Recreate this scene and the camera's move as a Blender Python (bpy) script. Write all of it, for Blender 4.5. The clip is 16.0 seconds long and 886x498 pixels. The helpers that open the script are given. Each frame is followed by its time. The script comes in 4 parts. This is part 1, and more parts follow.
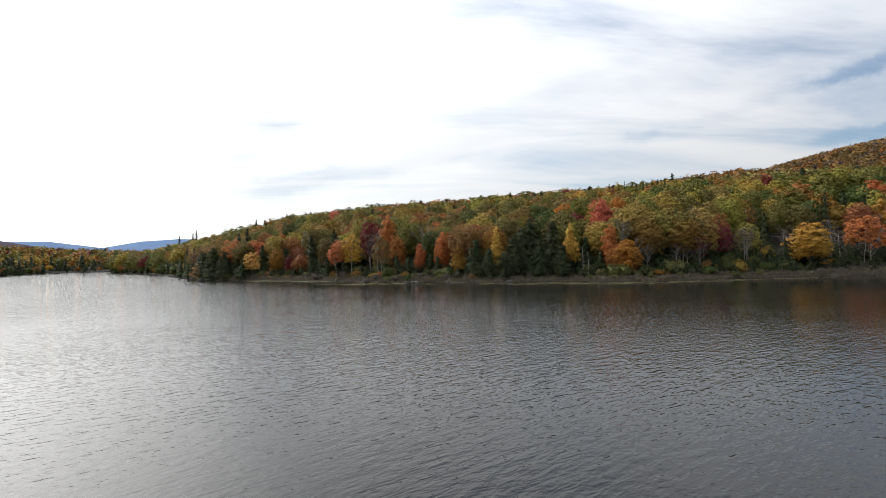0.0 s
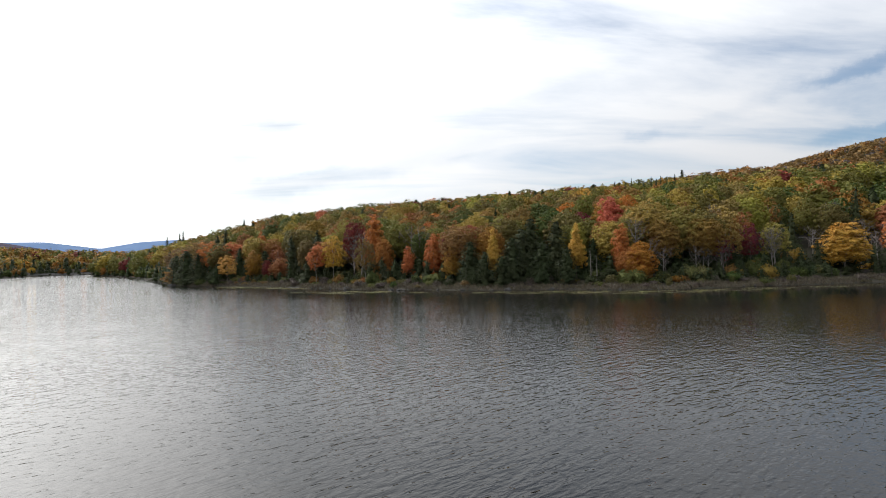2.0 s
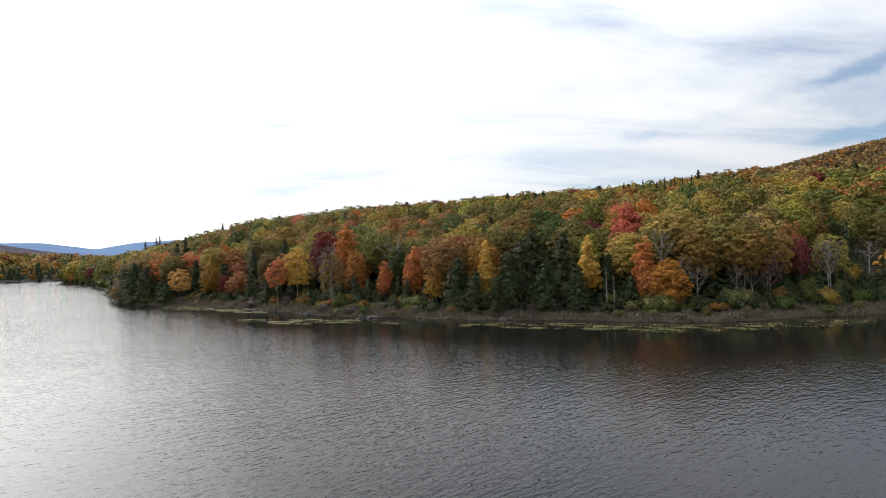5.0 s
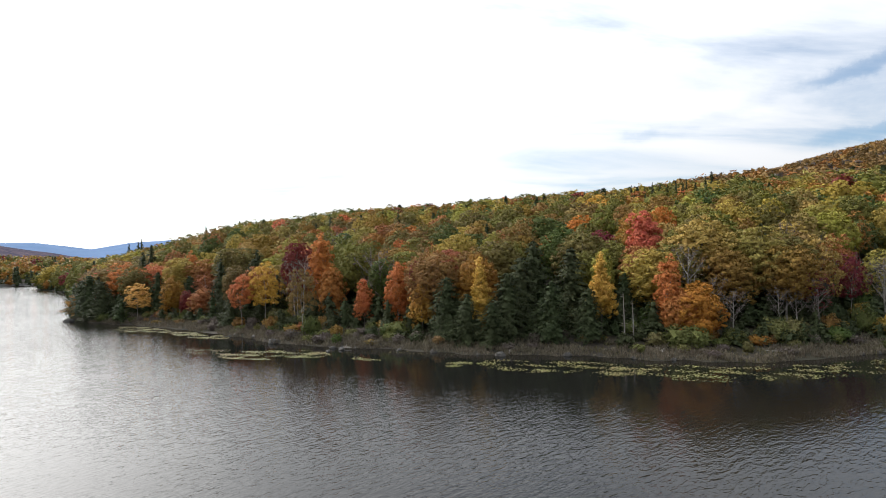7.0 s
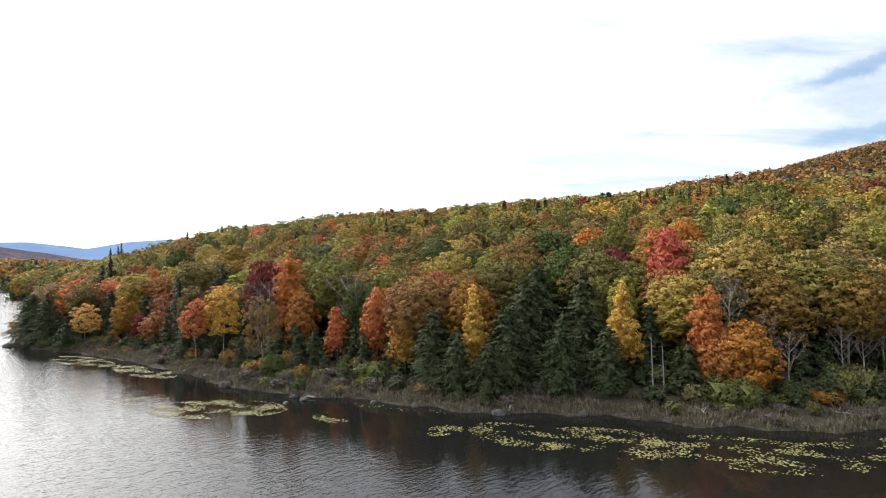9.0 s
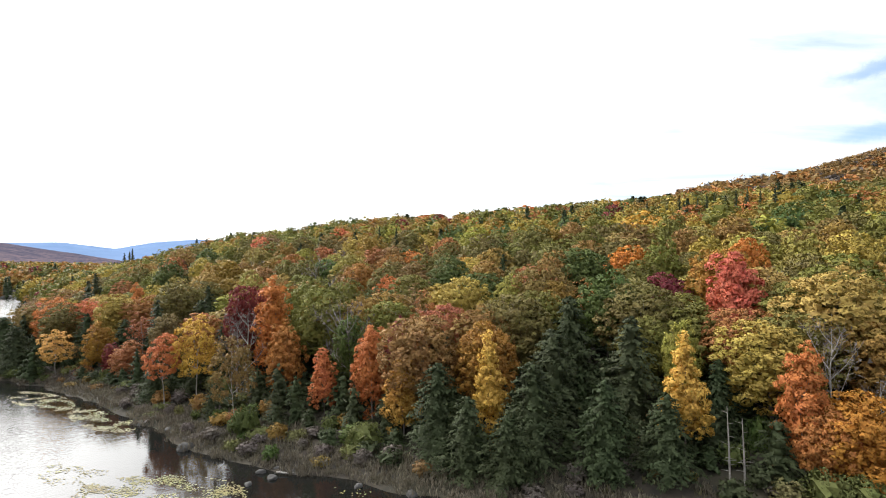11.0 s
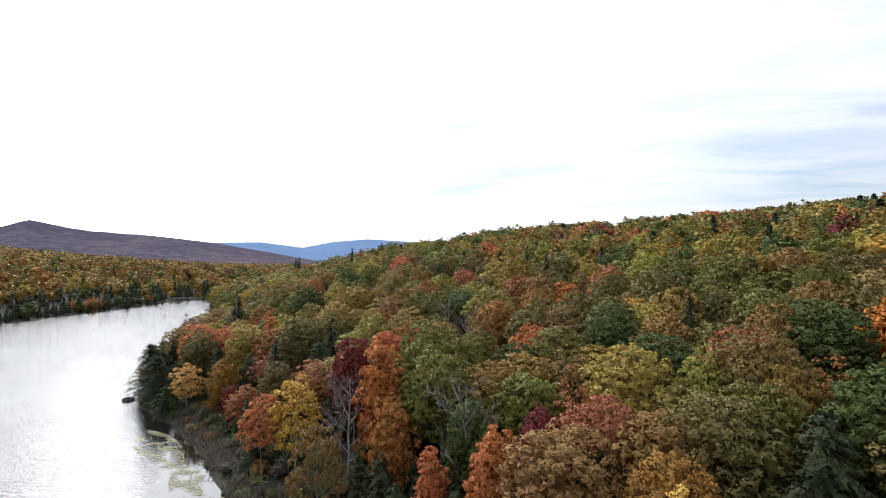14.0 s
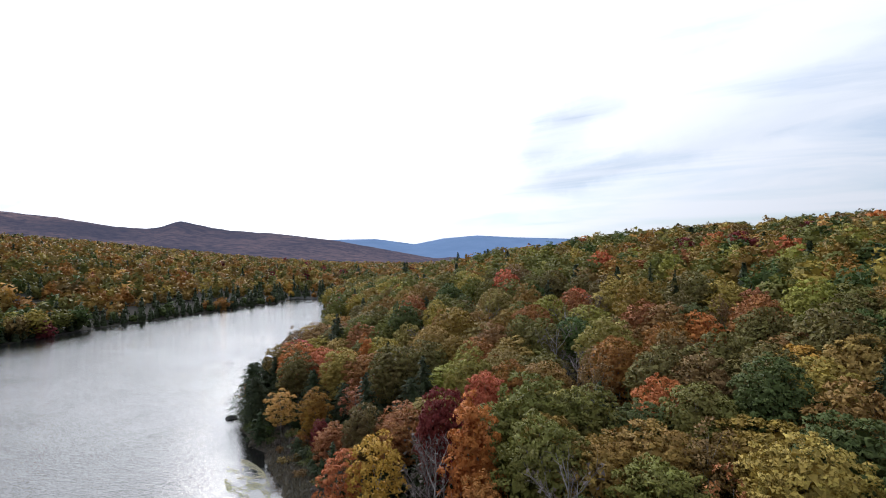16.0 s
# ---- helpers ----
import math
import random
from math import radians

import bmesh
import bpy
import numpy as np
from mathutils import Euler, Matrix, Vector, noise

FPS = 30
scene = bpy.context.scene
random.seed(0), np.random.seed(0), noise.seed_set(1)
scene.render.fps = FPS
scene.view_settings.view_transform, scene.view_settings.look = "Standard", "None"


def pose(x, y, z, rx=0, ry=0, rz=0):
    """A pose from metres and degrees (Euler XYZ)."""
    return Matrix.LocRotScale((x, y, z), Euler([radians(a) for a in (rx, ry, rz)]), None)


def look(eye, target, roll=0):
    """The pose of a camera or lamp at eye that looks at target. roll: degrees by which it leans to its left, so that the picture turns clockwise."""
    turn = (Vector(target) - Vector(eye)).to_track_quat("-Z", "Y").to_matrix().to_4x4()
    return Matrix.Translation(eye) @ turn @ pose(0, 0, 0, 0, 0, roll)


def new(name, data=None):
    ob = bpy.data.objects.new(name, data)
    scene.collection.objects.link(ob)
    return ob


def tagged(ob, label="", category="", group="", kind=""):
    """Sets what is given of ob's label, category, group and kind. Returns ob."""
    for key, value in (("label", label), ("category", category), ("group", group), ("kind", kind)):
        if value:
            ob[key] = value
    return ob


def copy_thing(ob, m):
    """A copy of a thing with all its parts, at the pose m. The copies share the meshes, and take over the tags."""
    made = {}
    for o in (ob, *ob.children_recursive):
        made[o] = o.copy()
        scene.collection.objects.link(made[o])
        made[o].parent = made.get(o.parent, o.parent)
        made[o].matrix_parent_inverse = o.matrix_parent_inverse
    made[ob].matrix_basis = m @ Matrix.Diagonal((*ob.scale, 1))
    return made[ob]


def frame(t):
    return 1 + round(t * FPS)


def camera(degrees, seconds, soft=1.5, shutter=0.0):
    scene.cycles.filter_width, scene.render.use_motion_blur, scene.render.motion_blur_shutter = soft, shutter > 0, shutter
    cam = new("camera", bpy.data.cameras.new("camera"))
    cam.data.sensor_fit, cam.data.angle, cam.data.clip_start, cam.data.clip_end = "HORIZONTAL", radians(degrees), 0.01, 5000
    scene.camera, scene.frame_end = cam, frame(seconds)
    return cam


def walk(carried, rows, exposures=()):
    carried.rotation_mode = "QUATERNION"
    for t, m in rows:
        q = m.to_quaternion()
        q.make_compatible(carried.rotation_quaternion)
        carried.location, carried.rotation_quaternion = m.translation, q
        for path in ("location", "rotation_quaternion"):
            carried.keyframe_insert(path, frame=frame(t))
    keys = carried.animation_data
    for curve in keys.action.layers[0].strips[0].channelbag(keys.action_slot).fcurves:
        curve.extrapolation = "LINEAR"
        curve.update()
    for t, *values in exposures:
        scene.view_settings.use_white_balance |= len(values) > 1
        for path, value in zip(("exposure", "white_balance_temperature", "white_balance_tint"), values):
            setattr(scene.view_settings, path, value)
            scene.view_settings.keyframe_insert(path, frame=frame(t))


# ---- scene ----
cam = camera(79.3, 16.0, 1.0)
METRES, EYE, TILT, LEAN, TURN = 150.0, 8.3, 0.77, 1.23, 0.0
ROWS = [
    (0.0, 0.0, 0.0, 0.0, -0.0, 0.0, 0.0),
    (0.5, 0.0049, 0.0298, 0.0006, 0.01, 0.01, 0.03),
    (1.0, 0.01, 0.0622, 0.0017, 0.03, 0.01, 0.02),
    (1.5, 0.015, 0.0939, 0.0034, 0.03, 0.02, 0.03),
    (2.0, 0.0202, 0.1274, 0.0061, 0.04, 0.03, 0.07),
    (2.5, 0.0252, 0.1592, 0.0097, 0.05, 0.02, 0.08),
    (3.0, 0.0305, 0.1923, 0.014, 0.08, 0.02, 0.1),
    (3.5, 0.0357, 0.2242, 0.0185, 0.08, 0.02, 0.12),
    (6.0, 0.0555, 0.3821, 0.0462, -0.17, 0.01, 0.02),
    (6.5, 0.0601, 0.4154, 0.0523, -0.19, 0.02, 0.0),
    (7.0, 0.0643, 0.4468, 0.059, -0.21, -0.01, 0.01),
    (7.5, 0.0678, 0.4794, 0.0655, -0.27, 0.03, -0.05),
    (8.0, 0.0715, 0.5107, 0.0733, -0.32, -0.02, -0.06),
    (8.5, 0.0751, 0.5437, 0.0814, -0.37, -0.04, -0.06),
    (9.0, 0.0783, 0.5751, 0.0889, -0.43, -0.07, -0.07),
    (11.5, 0.0949, 0.7325, 0.129, 3.71, -0.18, -0.11),
    (12.0, 0.0967, 0.762, 0.1372, 6.18, -0.17, -0.13),
    (12.5, 0.0973, 0.7903, 0.145, 9.15, -0.2, -0.12),
    (13.0, 0.0958, 0.8199, 0.1538, 12.05, -0.26, -0.12),
    (13.5, 0.0933, 0.8481, 0.1624, 15.61, -0.31, -0.11),
    (14.0, 0.0896, 0.8747, 0.1712, 18.88, -0.36, -0.08),
    (14.5, 0.085, 0.8984, 0.1801, 21.89, -0.45, -0.04),
    (15.0, 0.0792, 0.9217, 0.1899, 25.0, -0.57, 0.05),
    (15.5, 0.0727, 0.9429, 0.1991, 27.9, -0.68, 0.09),
    (16.0, 0.0652, 0.963, 0.209, 30.64, -0.85, 0.23),
]
walk(cam, [(t, pose(0, 0, EYE, TILT, LEAN, TURN) @ pose(METRES * x, METRES * y, METRES * z, 90 + pitch, roll, yaw)) for t, x, y, z, yaw, pitch, roll in ROWS],
     [(0.0, -0.55, 6500, 10), (3.5, -0.48, 6500, 10), (7.0, -0.24, 6500, 10), (9.0, 0.0, 6500, 10), (11.5, 0.22, 6450, 10), (12.5, 0.22, 6350, 10), (14.0, -0.36, 6080, 11), (16.0, -0.70, 5920, 12)])

# ---- light ----
SUN_AZ, SUN_EL = -53.0, 34.0          # degrees: from ahead towards the right, and up
sun_way = Vector((math.sin(radians(SUN_AZ)) * math.cos(radians(SUN_EL)), math.cos(radians(SUN_AZ)) * math.cos(radians(SUN_EL)), math.sin(radians(SUN_EL))))
sun = new("sun", bpy.data.lights.new("sun", "SUN"))
sun.data.energy, sun.data.angle, sun.data.color = 1.6, radians(10), (1.0, 0.93, 0.82)
sun.matrix_world = look((0, 0, 300), Vector((0, 0, 300)) - sun_way)


def ramp(tree, source, *stops):
    made = tree.nodes.new("ShaderNodeValToRGB")
    bits = made.color_ramp.elements
    while len(bits) < len(stops):
        bits.new(0.5)
    for bit, (place, colour) in zip(bits, stops):
        bit.position = place
        bit.color = (*colour, 1) if isinstance(colour, tuple) else (colour, colour, colour, 1)
    tree.links.new(source, made.inputs[0])
    return made.outputs[0]


def math_node(tree, operation, a, b=None, clamp=False):
    made = tree.nodes.new("ShaderNodeMath")
    made.operation, made.use_clamp = operation, clamp
    for i, v in enumerate((a, b)):
        if v is None:
            continue
        if isinstance(v, (int, float)):
            made.inputs[i].default_value = v
        else:
            tree.links.new(v, made.inputs[i])
    return made.outputs[0]


def noise_node(tree, vector, scale, detail=4, rough=0.55, distortion=0.0):
    made = tree.nodes.new("ShaderNodeTexNoise")
    made.inputs["Scale"].default_value, made.inputs["Detail"].default_value = scale, detail
    made.inputs["Roughness"].default_value, made.inputs["Distortion"].default_value = rough, distortion
    if vector is not None:
        tree.links.new(vector, made.inputs["Vector"])
    return made.outputs["Fac"]


def mix(tree, factor, a, b, blend="MIX"):
    made = tree.nodes.new("ShaderNodeMix")
    made.data_type, made.blend_type = "RGBA", blend
    for i, v in ((0, factor), (6, a), (7, b)):
        if isinstance(v, (int, float)):
            made.inputs[i].default_value = v
        elif isinstance(v, tuple):
            made.inputs[i].default_value = (*v, 1)
        else:
            tree.links.new(v, made.inputs[i])
    return made.outputs[2]


world = bpy.data.worlds.new("overcast_sky")
scene.world = world
world.use_nodes = True
wt = world.node_tree
wt.nodes.clear()
sky = wt.nodes.new("ShaderNodeTexSky")
sky.sky_type, sky.sun_disc, sky.sun_elevation, sky.sun_rotation = "NISHITA", False, radians(SUN_EL), radians(SUN_AZ)
coord = wt.nodes.new("ShaderNodeTexCoord").outputs["Generated"]
split = wt.nodes.new("ShaderNodeSeparateXYZ")
wt.links.new(coord, split.inputs[0])
lift = math_node(wt, "ADD", math_node(wt, "MAXIMUM", split.outputs["Z"], 0.0), 0.12)
flat = wt.nodes.new("ShaderNodeCombineXYZ")
wt.links.new(math_node(wt, "DIVIDE", split.outputs["X"], lift), flat.inputs["X"])
wt.links.new(math_node(wt, "DIVIDE", split.outputs["Y"], lift), flat.inputs["Y"])
turned = wt.nodes.new("ShaderNodeMapping")
turned.inputs["Rotation"].default_value = (0, 0, radians(24))
turned.inputs["Scale"].default_value = (0.42, 1.15, 1)
wt.links.new(flat.outputs[0], turned.inputs["Vector"])
veil = noise_node(wt, turned.outputs[0], 1.1, 7, 0.58, 0.6)
bank = noise_node(wt, flat.outputs[0], 0.33, 3, 0.5)
toward = wt.nodes.new("ShaderNodeVectorMath")
toward.operation = "DOT_PRODUCT"
toward.inputs[1].default_value = sun_way
wt.links.new(coord, toward.inputs[0])
near_sun = math_node(wt, "MAXIMUM", toward.outputs["Value"], 0.0)
cover = math_node(wt, "ADD", math_node(wt, "ADD", math_node(wt, "MULTIPLY", veil, 0.75), math_node(wt, "MULTIPLY", bank, 0.35)), math_node(wt, "MULTIPLY", math_node(wt, "POWER", near_sun, 3.0), 0.22))
# the clouds thin out overhead, ahead and away from the sun
aloft = wt.nodes.new("ShaderNodeMapRange")
aloft.interpolation_type = "SMOOTHSTEP"
aloft.inputs["From Min"].default_value, aloft.inputs["From Max"].default_value = 0.37, 0.64
wt.links.new(split.outputs["Z"], aloft.inputs["Value"])
clear_way = wt.nodes.new("ShaderNodeVectorMath")
clear_way.operation = "DOT_PRODUCT"
clear_way.inputs[1].default_value = (0.42, 0.60, 0.68)
wt.links.new(coord, clear_way.inputs[0])
away = wt.nodes.new("ShaderNodeMapRange")
away.interpolation_type = "SMOOTHSTEP"
away.inputs["From Min"].default_value, away.inputs["From Max"].default_value = 0.66, 0.94
wt.links.new(clear_way.outputs["Value"], away.inputs["Value"])
cover = math_node(wt, "SUBTRACT", cover, math_node(wt, "MULTIPLY", math_node(wt, "MULTIPLY", aloft.outputs[0], away.outputs[0]), 0.16))
# thin streaks where the blue shows: bearing, height, half length, half width, slope (degrees), depth
STREAKS = ((38.0, 14.7, 4.2, 0.6, 8, 0.15), (39.5, 9.6, 4.2, 0.7, 7, 0.15), (20.9, 11.6, 1.6, 0.6, 10, 0.09), (27.5, 12.4, 4.5, 0.6, 12, 0.04), (33.0, 18.5, 9.0, 1.6, 14, 0.04))
# grey-blue shade in the cloud sheet, named likewise
VEILS = ((-15.8, 14.4, 4.0, 1.4, 4, 0.95), (-19.5, 11.2, 3.6, 2.2, 25, 1.0), (-15.5, 7.9, 7.5, 1.2, 12, 1.0), (0.0, 10.7, 12.0, 1.1, 14, 0.7), (-5.0, 19.5, 5.0, 1.8, 10, 0.4), (-64.0, 4.4, 9.0, 1.3, 0, 0.8), (8.0, 15.0, 12.0, 1.2, 16, 0.4))
bearing = math_node(wt, "MULTIPLY", math_node(wt, "ARCTAN2", split.outputs["X"], split.outputs["Y"]), 57.296)
uplook = math_node(wt, "MULTIPLY", math_node(wt, "ARCSINE", split.outputs["Z"]), 57.296)
bearing = math_node(wt, "ADD", bearing, math_node(wt, "MULTIPLY", math_node(wt, "SUBTRACT", noise_node(wt, coord, 9.0, 4), 0.5), 7.0))
uplook = math_node(wt, "ADD", uplook, math_node(wt, "MULTIPLY", math_node(wt, "SUBTRACT", noise_node(wt, coord, 13.0, 6, 0.65), 0.5), 2.6))


def streak(az0, el0, long0, wide0, slope0, depth0):
    da, de = math_node(wt, "SUBTRACT", bearing, az0), math_node(wt, "SUBTRACT", uplook, el0)
    c0, s0 = math.cos(radians(slope0)), math.sin(radians(slope0))
    along = math_node(wt, "ADD", math_node(wt, "MULTIPLY", da, c0 / long0), math_node(wt, "MULTIPLY", de, s0 / long0))
    across_it = math_node(wt, "ADD", math_node(wt, "MULTIPLY", da, -s0 / wide0), math_node(wt, "MULTIPLY", de, c0 / wide0))
    far_off = math_node(wt, "ADD", math_node(wt, "MULTIPLY", along, along), math_node(wt, "MULTIPLY", across_it, across_it))
    return math_node(wt, "DIVIDE", depth0, math_node(wt, "ADD", 1.0, math_node(wt, "MULTIPLY", far_off, far_off)))


for row in STREAKS:
    cover = math_node(wt, "SUBTRACT", cover, streak(*row))
shade = 0.0
for row in VEILS:
    shade = math_node(wt, "ADD", shade, streak(*row))
shade = math_node(wt, "MULTIPLY", math_node(wt, "MULTIPLY", shade, ramp(wt, veil, (0.3, 1.0), (0.66, 0.35))), 1.0, True)
cover = ramp(wt, cover, (0.25, 0.04), (0.42, 0.35), (0.55, 0.80), (0.64, 1.0))
halo = math_node(wt, "ADD", math_node(wt, "MULTIPLY", math_node(wt, "POWER", near_sun, 14.0), 8.0), math_node(wt, "MULTIPLY", math_node(wt, "POWER", near_sun, 2.0), 1.15))
high = mix(wt, math_node(wt, "POWER", math_node(wt, "MAXIMUM", split.outputs["Z"], 0.0), 1.6), (0.98, 1.0, 1.03), (2.9, 3.05, 3.3))
facing = wt.nodes.new("ShaderNodeMapRange")      # the cloud sheet is dimmer on the side away from the sun
facing.interpolation_type = "SMOOTHSTEP"
facing.inputs["From Min"].default_value, facing.inputs["From Max"].default_value = -0.6, 0.15
facing.inputs["To Min"].default_value, facing.inputs["To Max"].default_value = 0.5, 1.0
wt.links.new(toward.outputs["Value"], facing.inputs["Value"])
high = mix(wt, 1.0, high, facing.outputs[0], "MULTIPLY")
cloud = mix(wt, 1.0, high, mix(wt, 1.0, (1.0, 0.98, 0.94), halo, "MULTIPLY"), "ADD")
cloud = mix(wt, shade, cloud, (1.08, 1.17, 1.27))
blue = mix(wt, 1.0, sky.outputs[0], (0.10, 0.14, 0.168), "MULTIPLY")
paper = wt.nodes.new("ShaderNodeBackground")
paper.inputs["Strength"].default_value = 1.0
wt.links.new(mix(wt, cover, blue, cloud), paper.inputs["Color"])
wt.links.new(paper.outputs[0], wt.nodes.new("ShaderNodeOutputWorld").inputs["Surface"])


# ---- materials ----
def material(name):
    m = bpy.data.materials.new(name)
    m.use_nodes = True
    t = m.node_tree
    return m, t, t.nodes["Principled BSDF"]


def place_of(tree):
    return tree.nodes.new("ShaderNodeNewGeometry").outputs["Position"]


def leaf_material(name, colour, spread=0.05, clear=0.22):
    """Foliage: varies from tree to tree, from bough to bough and from leaf to leaf, and lets some light through."""
    m, t, p = material(name)
    geo = t.nodes.new("ShaderNodeNewGeometry")
    own = t.nodes.new("ShaderNodeObjectInfo").outputs["Random"]
    bough = noise_node(t, geo.outputs["Position"], 0.55, 3)
    stand = noise_node(t, geo.outputs["Position"], 0.075, 2)
    hsv = t.nodes.new("ShaderNodeHueSaturation")
    hue = math_node(t, "ADD", math_node(t, "MULTIPLY", math_node(t, "SUBTRACT", own, 0.5), spread), math_node(t, "MULTIPLY", math_node(t, "SUBTRACT", stand, 0.5), spread * 1.5))
    hue = math_node(t, "ADD", hue, math_node(t, "MULTIPLY", math_node(t, "SUBTRACT", bough, 0.5), spread * 1.4))
    t.links.new(math_node(t, "ADD", hue, 0.5), hsv.inputs["Hue"])
    value = math_node(t, "ADD", math_node(t, "MULTIPLY", geo.outputs["Random Per Island"], 0.55), 0.48)
    value = math_node(t, "ADD", value, math_node(t, "MULTIPLY", bough, 0.55))
    grain = noise_node(t, geo.outputs["Position"], 2.3, 3, 0.7)
    value = math_node(t, "MULTIPLY", value, ramp(t, grain, (0.3, 0.72), (0.7, 1.0)))
    value = math_node(t, "MULTIPLY", value, 1.22)
    t.links.new(value, hsv.inputs["Value"])
    t.links.new(math_node(t, "ADD", math_node(t, "MULTIPLY", own, 0.08), 0.97), hsv.inputs["Saturation"])
    grey = 0.3 * colour[0] + 0.6 * colour[1] + 0.1 * colour[2]
    hsv.inputs["Color"].default_value = (*(0.885 * c + 0.115 * grey for c in colour), 1)
    t.links.new(hsv.outputs[0], p.inputs["Base Color"])
    p.inputs["Roughness"].default_value = 0.65
    p.inputs["Specular IOR Level"].default_value = 0.12
    glow = t.nodes.new("ShaderNodeBsdfTranslucent")
    t.links.new(hsv.outputs[0], glow.inputs["Color"])
    both = t.nodes.new("ShaderNodeMixShader")
    both.inputs[0].default_value = clear
    t.links.new(p.outputs[0], both.inputs[1])
    t.links.new(glow.outputs[0], both.inputs[2])
    t.links.new(both.outputs[0], t.nodes["Material Output"].inputs["Surface"])
    return m


def rough_material(name, dark, light, scale, bump=0.0, rough=0.85, second=None):
    m, t, p = material(name)
    where = place_of(t)
    grain = noise_node(t, where, scale, 6, 0.62)
    colour = ramp(t, grain, (0.33, dark), (0.68, light))
    broad = noise_node(t, where, scale * 0.09, 3)
    colour = mix(t, ramp(t, broad, (0.4, 0.0), (0.65, 1.0)), colour, mix(t, 0.55, colour, second or tuple(0.55 * v for v in dark)))
    t.links.new(colour, p.inputs["Base Color"])
    p.inputs["Roughness"].default_value = rough
    p.inputs["Specular IOR Level"].default_value = 0.3
    if bump:
        b = t.nodes.new("ShaderNodeBump")
        b.inputs["Distance"].default_value = bump
        t.links.new(grain, b.inputs["Height"])
        t.links.new(b.outputs[0], p.inputs["Normal"])
    return m


LEAF = {
    "green": leaf_material("green_leaves", (0.072, 0.090, 0.019)),
    "olive": leaf_material("olive_leaves", (0.132, 0.113, 0.021)),
    "lime": leaf_material("yellow_green_leaves", (0.235, 0.19, 0.03)),
    "yellow": leaf_material("yellow_leaves", (0.50, 0.29, 0.03), 0.02),
    "straw": leaf_material("straw_yellow_leaves", (0.30, 0.205, 0.03), 0.025),
    "gold": leaf_material("golden_leaves", (0.43, 0.215, 0.03), 0.025),
    "bronze": leaf_material("bronze_leaves", (0.225, 0.128, 0.022), 0.03),
    "amber": leaf_material("amber_leaves", (0.37, 0.145, 0.022), 0.018),
    "orange": leaf_material("orange_leaves", (0.42, 0.135, 0.02), 0.02),
    "rust": leaf_material("rust_leaves", (0.27, 0.115, 0.020), 0.03),
    "rose": leaf_material("rose_leaves", (0.28, 0.095, 0.032), 0.03),
    "red": leaf_material("red_leaves", (0.44, 0.105, 0.042), 0.025),
    "crimson": leaf_material("crimson_leaves", (0.15, 0.024, 0.026), 0.02),
    "tan": leaf_material("tan_leaves", (0.17, 0.102, 0.028), 0.03),
    "grey": leaf_material("withered_leaves", (0.105, 0.083, 0.068), 0.03),
    "pine": leaf_material("dark_needles", (0.036, 0.046, 0.016), 0.03, 0.12),
    "shrub": leaf_material("shrub_leaves", (0.115, 0.115, 0.030), 0.05),
}
BARK = rough_material("bark", (0.07, 0.055, 0.045), (0.2, 0.17, 0.14), 6.0)
GREY_BARK = rough_material("grey_bark", (0.15, 0.13, 0.11), (0.34, 0.31, 0.27), 5.0)
PALE_BARK = rough_material("pale_bark", (0.18, 0.16, 0.135), (0.40, 0.37, 0.33), 4.0)
TWIG = rough_material("twigs", (0.13, 0.105, 0.095), (0.30, 0.25, 0.23), 2.0)
STONE = rough_material("stone", (0.035, 0.033, 0.03), (0.12, 0.112, 0.10), 2.2, 0.12)
CONCRETE = rough_material("weathered_concrete", (0.24, 0.23, 0.21), (0.42, 0.40, 0.37), 0.8)
SOIL = rough_material("forest_floor", (0.016, 0.0135, 0.010), (0.043, 0.033, 0.021), 0.55, 0.1, 0.95, (0.03, 0.03, 0.014))
REED = leaf_material("dry_reeds", (0.118, 0.098, 0.064), 0.03, 0.2)
SEDGE = leaf_material("green_sedge", (0.10, 0.092, 0.036), 0.04, 0.2)
PAD = leaf_material("lily_leaves", (0.175, 0.165, 0.04), 0.08, 0.1)
PAD.node_tree.nodes["Principled BSDF"].inputs["Roughness"].default_value = 0.5
PAD.node_tree.nodes["Principled BSDF"].inputs["Specular IOR Level"].default_value = 0.25
BOAT_PAINT = rough_material("white_boat_paint", (0.6, 0.6, 0.58), (0.8, 0.8, 0.78), 3.0, 0, 0.4)
CABLE = rough_material("weathered_cable", (0.3, 0.3, 0.3), (0.4, 0.4, 0.4), 3.0)


# Far slopes: the haze of the air between is mixed into the base colour.
def hazed_material(name, dark, light, scale):
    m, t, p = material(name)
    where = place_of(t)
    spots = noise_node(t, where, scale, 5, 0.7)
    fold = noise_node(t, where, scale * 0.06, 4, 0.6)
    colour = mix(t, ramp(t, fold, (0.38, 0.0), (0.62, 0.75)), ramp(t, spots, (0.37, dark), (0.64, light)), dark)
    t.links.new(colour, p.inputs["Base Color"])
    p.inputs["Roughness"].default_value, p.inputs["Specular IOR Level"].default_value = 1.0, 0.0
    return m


# bluish haze painted into both: part of the purple, nearly all of the blue
PURPLE = hazed_material("hazed_autumn_woods", (0.045, 0.048, 0.07), (0.17, 0.118, 0.118), 0.03)
BLUE = hazed_material("blue_hazed_ridge", (0.12, 0.18, 0.29), (0.15, 0.215, 0.33), 0.006)


